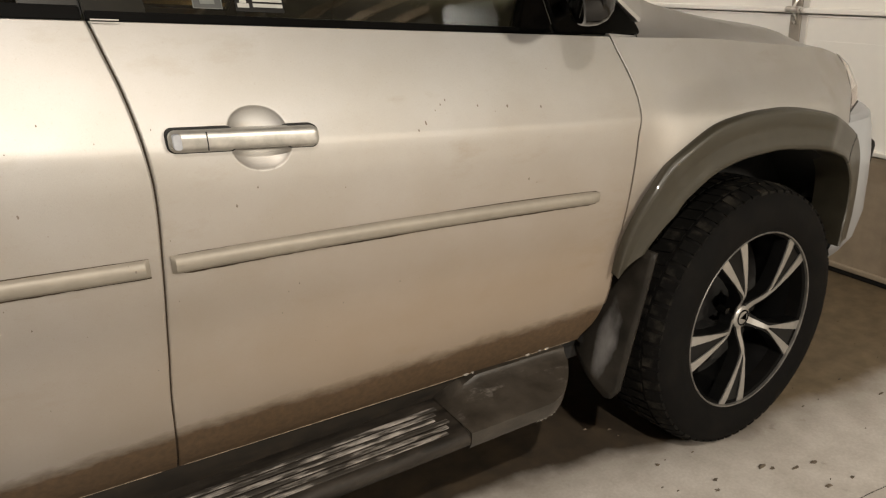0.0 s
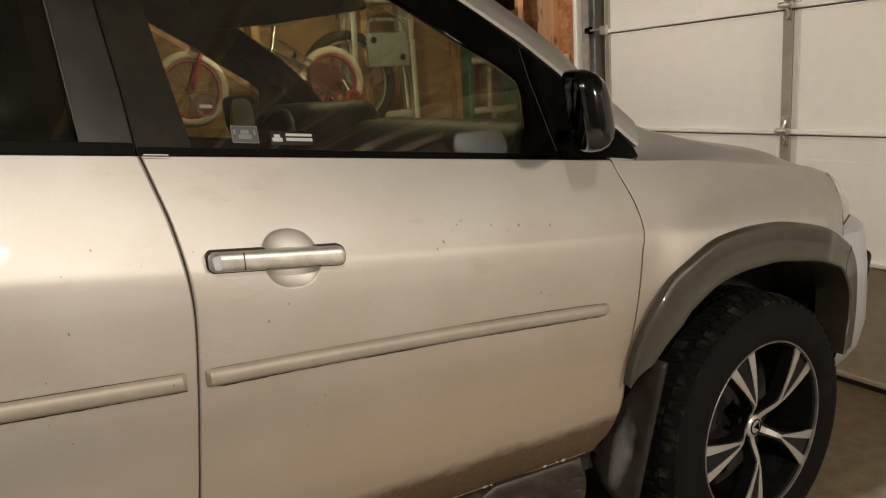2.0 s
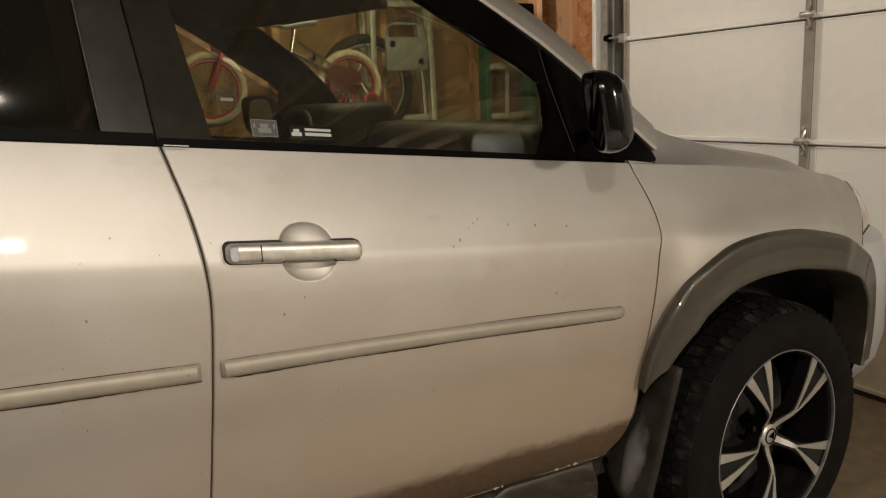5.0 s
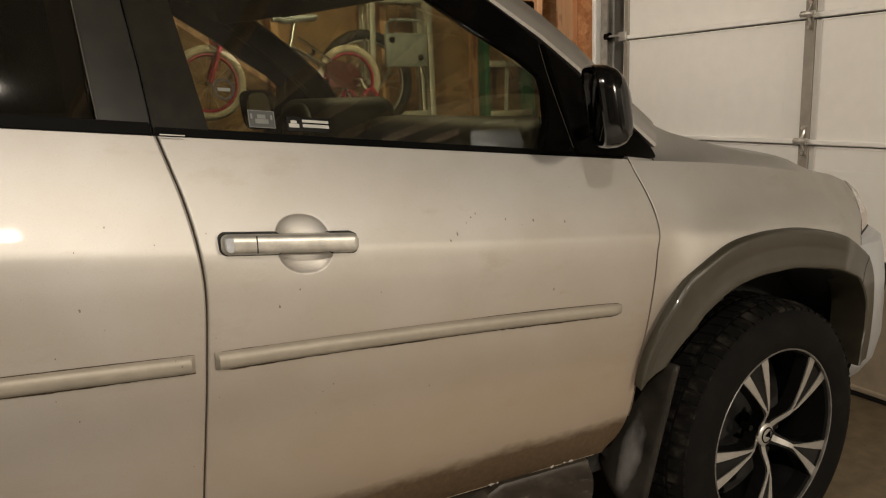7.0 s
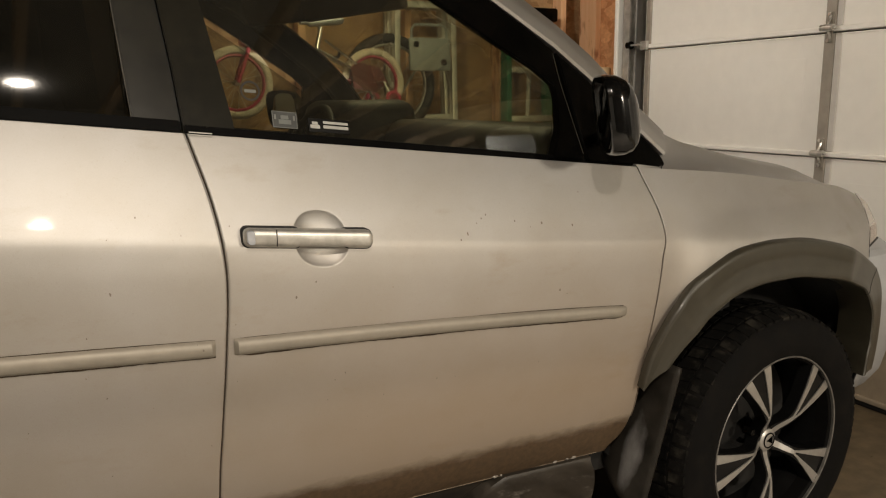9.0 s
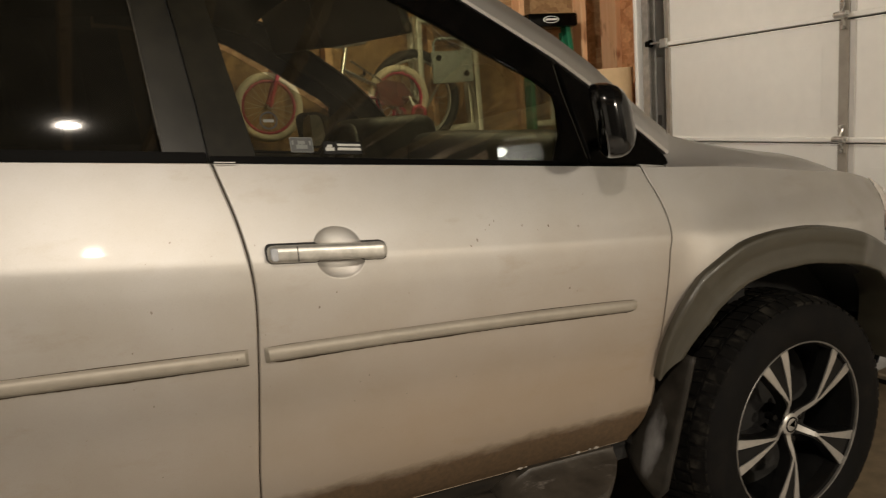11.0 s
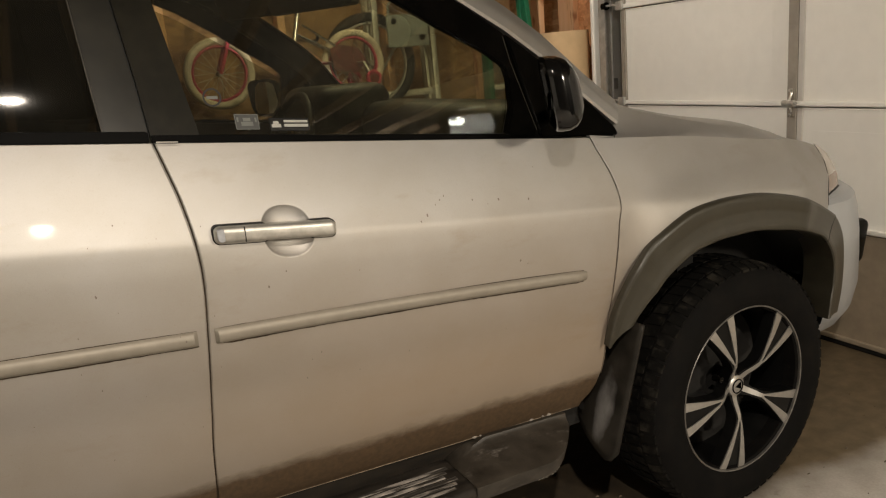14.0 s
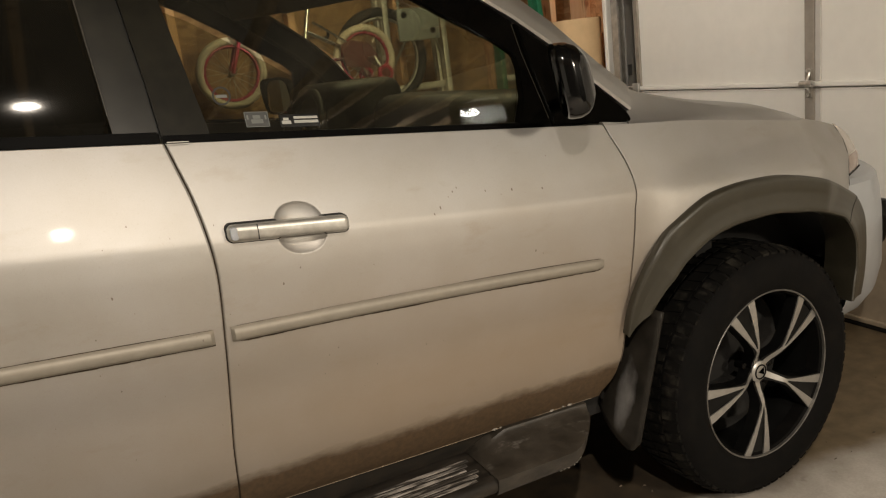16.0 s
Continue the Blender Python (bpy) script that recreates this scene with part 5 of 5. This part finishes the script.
def child_bike():
    """A small bike that hangs level on two wall hooks; its front wheel points to the rear of the garage."""
    b = thing("bicycle", (-0.86, 2.40, 1.20), "small pink child's bike with white tyres hung on the wall", "bicycle")
    R = 0.170
    bicycle_wheel(b, (0, 0, R), R, 0.020, WHITEWALL, PINK, 20, "pink-rimmed wheel with a white tyre")
    bicycle_wheel(b, (0.685, 0, R), R, 0.020, WHITEWALL, PINK, 20, "pink-rimmed wheel with a white tyre")
    bm = bmesh.new()
    for s in (-0.04, 0.04):
        tube([(0, s, R), (0.06, s, R + 0.165), (0.068, 0, R + 0.20)], 0.010, 8, bm)
    part("fork", bm, PINK, b, "pink fork")
    part("fork_crown", box(0.025, 0.125, -0.055, 0.055, R + 0.165, R + 0.245, 0.02, seg=3), FLAME, b, "bright red fork crown")
    part("head_tube", tube([(0.068, 0, R + 0.19), (0.11, 0, R + 0.36)], 0.017, 10), RED, b, "red head tube")
    bm = tube([(0.085, 0, R + 0.25), (0.25, 0, R + 0.10), (0.35, 0, R + 0.02)], 0.017, 10)
    tube([(0.35, 0, R + 0.02), (0.385, 0, R + 0.13)], 0.015, 10, bm)
    stays = bmesh.new()
    for s in (-0.045, 0.045):
        tube([(0.35, s * 0.4, R + 0.02), (0.685, s, R)], 0.008, 8, bm)
        tube([(0.395, s * 0.3, R + 0.16), (0.685, s, R)], 0.008, 8, stays)
    part("frame", bm, RED, b, "red bike frame")
    part("seat_stays", stays, CHROME, b, "chrome seat stays")
    part("seat_post", tube([(0.385, 0, R + 0.12), (0.42, 0, R + 0.265)], 0.014, 10), CHROME, b, "chrome seat post")
    part("chain_stay_brace", tube([(0.42, -0.05, R + 0.20), (0.60, -0.05, R + 0.075)], 0.007, 8), CHROME, b, "chrome brace")

    def seat(u, v):
        t = 2 * math.pi * v
        x = lerp(0.315, 0.52, u)
        w = lerp(0.022, 0.075, u ** 1.5) * (1 if u < 0.95 else 0.8)
        return (x, w * math.cos(t), R + 0.275 + 0.018 * math.sin(t) + 0.02 * u + (0.014 if u < 0.2 else 0))
    part("saddle", surf(seat, spread((0, 1, 12)), spread((0, 1, 16))), SADDLE, b, "glossy silver-blue saddle")
    bm = tube([(0.11, 0, R + 0.36), (0.115, 0, R + 0.40)], 0.012, 8)
    for s in (-1, 1):
        tube([(0.115, 0, R + 0.40), (0.11, s * 0.08, R + 0.44), (0.14, s * 0.22, R + 0.46)], 0.010, 8, bm)
    part("handlebar", bm, CHROME, b, "chrome handlebar")
    part("chain_guard", prism([(0.545, R + 0.075), (0.60, R + 0.095), (0.70, R + 0.07), (0.74, R + 0.0), (0.68, R - 0.05), (0.56, R - 0.03)], lambda a, z: (a, -0.06, z), (0, 0.01, 0), bev=0.003), RED, b, "red chain guard")
    part("crank", ring_bm(0.05, 0.006, 32), BLACK, b).location = (0.35, -0.05, R + 0.02)
    part("pedal", box(0.36, 0.44, -0.15, -0.07, R - 0.07, R - 0.05, 0.004), WHITE, b, "pale pedal")
    for s in (-0.14, 0.14):
        tw = part("training_wheel", ring_bm(0.032, 0.011, 28, 8), PINK, b, "small training wheel")
        tw.location = (0.735, s, R - 0.085)
        part("wheel_disc", revolve([(0.0001, -0.008), (0.026, -0.008), (0.026, 0.008), (0.0001, 0.008)], 20), RED, tw)
        part("stabiliser_arm", tube([(0.685, s * 0.35, R), (0.70, s * 0.8, R), (0.735, s * 0.9, R - 0.085)], 0.007, 6), STEEL, b)
    for x in (0.23, 0.50):
        z = R + (0.118 if x < 0.3 else 0.125)
        h = part("wall_hook", tube([(x, 0.40, z + 0.02), (x, 0.05, z), (x, -0.02, z), (x, -0.03, z + 0.03)], 0.008, 8), BLACK, b, "black steel wall hook")


child_bike()


def big_wheel():
    """A larger bicycle wheel that hangs on a nail of the wall stud."""
    w = thing("spare_wheel", (-0.03, 2.53, 1.36), "black-tyred spare bicycle wheel hung on the wall", "wheel")
    own = bicycle_wheel(w, (0, 0, 0), 0.266, 0.027, RUBBER2, STEEL, 28, "steel rim with a black tyre")
    part("nail", tube([(0.0, 0.27, 0.205), (0.0, -0.04, 0.212)], 0.006, 6), STEEL, w)


big_wheel()


def step_ladder():
    """Aluminium platform steps leaning upright against the wall; a grey tray is folded at the top."""
    l = thing("step_ladder", (0.20, 2.62, 0.0), "aluminium platform step ladder with a grey tray", "ladder")
    for x in (-0.20, 0.16):
        for y in (-0.06, 0.05):
            d = 0.02 if x > 0 else -0.02
            r = part("rail", box(-0.016, 0.016, -0.03, 0.03, 0, 1.80, 0.003), ALU, l, "ribbed aluminium rail")
            r.matrix_basis = pose(x + d + (0.035 if y > 0 else 0), y, 0, -1.5 if y > 0 else 1.0, -1.2 if x > 0 else 1.2, 0)
            part("rib", box(-0.019, -0.015, -0.006, 0.006, 0.02, 1.78), ALU, r)
    part("top_bar", box(-0.20, 0.19, -0.05, 0.05, 1.765, 1.80, 0.006), ALU, l, "aluminium top bar")
    for z in (0.32, 0.60, 0.88, 1.165):
        part("tread", box(-0.20, 0.18, -0.08, 0.03, z, z + 0.035, 0.004), ALU, l, "aluminium tread")
    t = part("tray", box(-0.15, 0.09, -0.19, -0.165, 1.43, 1.60, 0.008), GREYPLATE, l, "grey plastic tray")
    bm = tube([(-0.135, -0.178, 1.59), (-0.135, -0.178, 1.645), (-0.115, -0.178, 1.665), (0.05, -0.178, 1.665), (0.07, -0.178, 1.645), (0.07, -0.178, 1.59)], 0.008, 8)
    part("tray_handle", bm, GREYPLATE, t)
    for x, z in ((-0.115, 1.565), (0.045, 1.475)):
        part("rubber_foot", tube([(x, -0.197, z), (x, -0.18, z)], 0.016, 16), BLACK, t, "black rubber foot")
    part("stay", tube([(-0.10, -0.17, 1.45), (-0.16, -0.06, 1.30)], 0.008), ALU, l)
    part("stay", tube([(0.06, -0.17, 1.45), (0.16, -0.06, 1.30)], 0.008), ALU, l)


step_ladder()


def green_ladder():
    """Fibreglass step ladder, folded and leant on the side wall."""
    l = thing("fibreglass_ladder", (0.92, 2.52, 0.0), "green fibreglass step ladder with a black top cap", "ladder")
    for s in (-1, 1):
        r = part("rail", box(-0.016, 0.016, -0.035, 0.035, 0, 1.74, 0.003), GREEN, l, "green fibreglass rail")
        r.matrix_basis = pose(s * 0.215, 0, 0, -5.0, -s * 2.6, 0)
        k = part("rear_rail", box(-0.012, 0.012, -0.02, 0.02, 0, 1.70, 0.003), GREEN, l, "green fibreglass rail")
        k.matrix_basis = pose(s * 0.19, 0.09, 0, -3.2, -s * 2.0, 0)
    for i, z in enumerate((0.30, 0.585, 0.87, 1.155, 1.44)):
        y = z * math.tan(radians(5))
        w = 0.20 - z * 0.045
        part("step", box(-w, w, y - 0.04, y + 0.05, z - 0.012, z + 0.022, 0.003), ALU, l, "aluminium step")
        if i > 2:
            part("brace", tube([(0.0, y, z - 0.28 if i > 3 else z - 0.25), (0.01, y, z - 0.012)], 0.016, 4), ALU, l)
    c = part("top_cap", box(-0.17, 0.17, 0.06, 0.24, 1.72, 1.80, 0.014), BLACK, l, "black plastic top cap")
    def oval(a0, k):
        return [(0.055 * k * math.cos(2 * math.pi * i / 28), 0.02 * k * math.sin(2 * math.pi * i / 28)) for i in range(28)]
    part("badge", prism(oval(0, 1.0), lambda a, b: (a - 0.02, 0.0585, 1.762 + b), (0, 0.004, 0)), WHITE, c, "white oval badge")
    part("badge", prism(oval(0, 0.84), lambda a, b: (a - 0.02, 0.0575, 1.762 + b), (0, 0.003, 0)), BLACK, c, "dark oval badge field")
    part("badge", box(-0.058, 0.018, 0.0565, 0.058, 1.757, 1.768), WHITE, c, "white bar on the badge")


green_ladder()


def paper_roll():
    r = thing("paper_roll", (1.13, 2.36, 0.0), "tall tan roll of building paper standing on the floor", "roll")
    bm = bmesh.new()
    n, turns = 40, 4
    rings = []
    for z in (0.0, 1.445):
        rings.append([bm.verts.new(((0.145 - 0.003 * k / n) * math.cos(2 * math.pi * k / n), (0.145 - 0.003 * k / n) * math.sin(2 * math.pi * k / n), z)) for k in range(n * turns)])
    for k in range(n * turns - 1):
        bm.faces.new((rings[0][k], rings[0][k + 1], rings[1][k + 1], rings[1][k]))
    part("sheet", bm, CARD, r, "tan paper sheet")
    part("core", tube([(0, 0, 0), (0, 0, 1.44)], 0.132, 36), CARD, r)


paper_roll()


# ---- small marks on the car ----
def window_stickers():
    def on_glass(name, outline, off, mat, parent, label):
        bm = prism(outline, lambda a, b: (a, glass_y(a, b) + off, b), (0, 0.0008, 0))
        return part(name, bm, mat, parent, label)

    def flat(name, x0, x1, z0, z1, off, mat, parent, label=""):
        sl = 0.109
        o = [(x0, z0), (x1, z0 - sl * (x1 - x0)), (x1, z1 - sl * (x1 - x0)), (x0, z1)]
        return on_glass(name, o, off - 0.0180, mat, parent, label)
    s1 = flat("window_sticker", -1.282, -1.234, 1.237, 1.268, 0.0160, STICKER, car, "pale square security sticker")
    flat("sticker_mark", -1.270, -1.246, 1.243, 1.2515, 0.0150, FAINT, s1)
    flat("sticker_mark", -1.2655, -1.2505, 1.2518, 1.2590, 0.0150, FAINT, s1)
    flat("sticker_mark", -1.278, -1.2745, 1.252, 1.261, 0.0150, FAINT, s1)
    flat("sticker_mark", -1.2415, -1.238, 1.2475, 1.2565, 0.0150, FAINT, s1)
    for a, b, c, d in ((-1.282, -1.234, 1.2668, 1.268), (-1.282, -1.234, 1.237, 1.2382), (-1.282, -1.2807, 1.237, 1.268), (-1.2353, -1.234, 1.2319, 1.2629)):
        flat("sticker_edge", a, b, c, d, 0.0150, FAINT, s1)
    s2 = flat("window_sticker", -1.212, -1.128, 1.227, 1.253, 0.0160, BLACK, car, "black sticker with white bars")
    flat("sticker_mark", -1.182, -1.131, 1.2315, 1.2375, 0.0150, DECAL, s2)
    flat("sticker_mark", -1.182, -1.131, 1.2405, 1.2455, 0.0150, DECAL, s2)
    flat("sticker_mark", -1.2085, -1.189, 1.233, 1.240, 0.0150, DECAL, s2)
    flat("sticker_mark", -1.2045, -1.193, 1.240, 1.2455, 0.0150, DECAL, s2)


def round_sticker():
    n = 28
    out = [(-1.318 + 0.0185 * math.cos(2 * math.pi * k / n), 1.305 + 0.0185 * math.sin(2 * math.pi * k / n)) for k in range(n)]
    inn = [(-1.318 + 0.0150 * math.cos(2 * math.pi * k / n), 1.305 + 0.0150 * math.sin(2 * math.pi * k / n)) for k in range(n)]
    bm = bmesh.new()
    a = [bm.verts.new((x, glass_y(x, z) - 0.002, z)) for x, z in out]
    b = [bm.verts.new((x, glass_y(x, z) - 0.002, z)) for x, z in inn]
    for k in range(n):
        l = (k + 1) % n
        bm.faces.new((a[k], a[l], b[l], b[k]))
    s = part("round_sticker", bm, SEAL, car, "small round dark-rimmed window sticker", smooth=False)
    part("sticker_mark", prism([(-1.329, 1.3025), (-1.307, 1.3005), (-1.307, 1.3065), (-1.329, 1.3085)], lambda a, b: (a, glass_y(a, b) - 0.002, b), (0, 0.0008, 0)), FAINT, s)


STICKER = plain("pale_sticker", (0.012, 0.014, 0.013), 0.5, var=0.2)
DECAL = plain("sticker_print", (0.42, 0.42, 0.39), 0.6, var=0.1)
FAINT = plain("faint_print", (0.13, 0.14, 0.13), 0.6, var=0.1)
window_stickers()
round_sticker()
CHIPPED = plain("paint_chip", (0.20, 0.17, 0.14), 0.8)


def paint_chips():
    random.seed(4)
    spots = [(-0.93, 1.017, 5), (-0.948, 1.007, 4), (-0.892, 1.044, 4), (-0.905, 1.035, 3), (-0.812, 1.032, 4), (-0.745, 1.022, 5), (-0.665, 1.011, 5), (-0.709, 0.875, 6), (-1.292, 0.935, 4),
             (-1.254, 0.96, 3), (-0.88, 1.05, 3), (-1.60, 0.98, 4), (-1.62, 0.80, 3), (-1.55, 1.10, 3), (-1.0, 0.72, 3), (-1.20, 0.77, 3), (-1.463, 0.866, 4)]
    for i in range(26):
        spots.append((random.uniform(-1.75, -0.5), random.uniform(0.62, 1.10), random.choice((1.5, 2, 2, 2.5))))
    for x, z, r in spots:
        if abs(x + 1.26) < 0.14 and z > 0.97:
            continue
        r = r * 0.0005
        bm = bmesh.new()
        off = 0.0165 if abs(z - (0.864 - 0.065 * (x + 1.408))) < 0.02 else 0.0006
        vs = []
        for k in range(7):
            a = 2 * math.pi * k / 7
            q = r * random.uniform(0.7, 1.3)
            vs.append(bm.verts.new(on_side(x + q * 0.8 * math.cos(a), z + q * 1.3 * math.sin(a), off)))
        bm.faces.new(vs)
        part("paint_chip", bm, CHIPPED, doors[0] if x > -1.42 else rear_right, smooth=False)


paint_chips()


def salt_crumbs():
    random.seed(9)
    for x, w in ((-0.822, 0.009), (-0.805, 0.004), (-0.655, 0.006), (-0.60, 0.008), (-0.62, 0.004)):
        bm = bmesh.new()
        bmesh.ops.create_icosphere(bm, subdivisions=2, radius=1.0)
        for v in bm.verts:
            v.co *= random.uniform(0.75, 1.2)
            v.co = Vector((v.co.x * w, v.co.y * 0.003, v.co.z * 0.0017 + 0.002 * math.sin(v.co.x * 9)))
            v.co += on_side(x, foot_z(x) + 0.004, 0.001)
        part("salt_crust", bm, SALT, doors[0], "white salt crust")


salt_crumbs()


def floor_debris():
    """Crumbs of leaf and grit dropped on the slab beside the wheel."""
    random.seed(21)
    bm = bmesh.new()
    large = ((-0.281, 0.034), (-0.204, -0.094), (-0.231, -0.124), (-0.063, -0.121), (-0.042, -0.142), (0.008, -0.172), (0.066, -0.185), (0.521, -0.086), (0.092, -0.277), (0.015, -0.263))
    for i in range(95):
        x, y = (random.uniform(-0.55, 1.15), random.uniform(-0.75, 0.30)) if i >= len(large) else large[i]
        if (x - 0.0) ** 2 + (y - 0.11) ** 2 < 0.03:
            continue
        r = random.choice((0.002, 0.002, 0.003, 0.004, 0.006)) if i > 9 else random.uniform(0.008, 0.014)
        n, a0 = random.randint(5, 8), random.uniform(0, 6.28)
        low = [Vector((x + r * random.uniform(0.4, 1.7) * math.cos(a0 + 6.283 * k / n), y + 0.5 * r * random.uniform(0.3, 1.4) * math.sin(a0 + 6.283 * k / n), 0.0005)) for k in range(n)]
        top = [bm.verts.new(p.lerp(Vector((x, y, 0)), 0.3) + Vector((0, 0, random.uniform(0.001, 0.004)))) for p in low]
        base = [bm.verts.new(p) for p in low]
        bm.faces.new(top)
        for k in range(n):
            bm.faces.new((base[k], base[(k + 1) % n], top[(k + 1) % n], top[k]))
    ob = part("floor_debris", bm, CRUMB, smooth=False)
    tagged(ob, "dark crumbs of leaf and grit on the concrete", "debris", kind="stuff")


CRUMB = plain("leaf_crumbs", (0.15, 0.118, 0.085), 0.9, var=0.4, scale=60)
floor_debris()


# the cabin's far side stands a little further back than its near side
for o in car.children:
    if o.type != "MESH" or o.name.startswith("wheel"):
        continue
    ys = [v.co.y for v in o.data.vertices]
    if min(ys) > 0.24 and max(ys) > 1.2 and not o.name.startswith(("hood", "engine", "front_bumper", "tailgate", "rear_bumper")):
        o.matrix_parent_inverse = Matrix(((1, -0.078, 0, 0.078 * 0.25), (0, 1, 0, 0), (0, 0, 1, 0), (0, 0, 0, 1)))
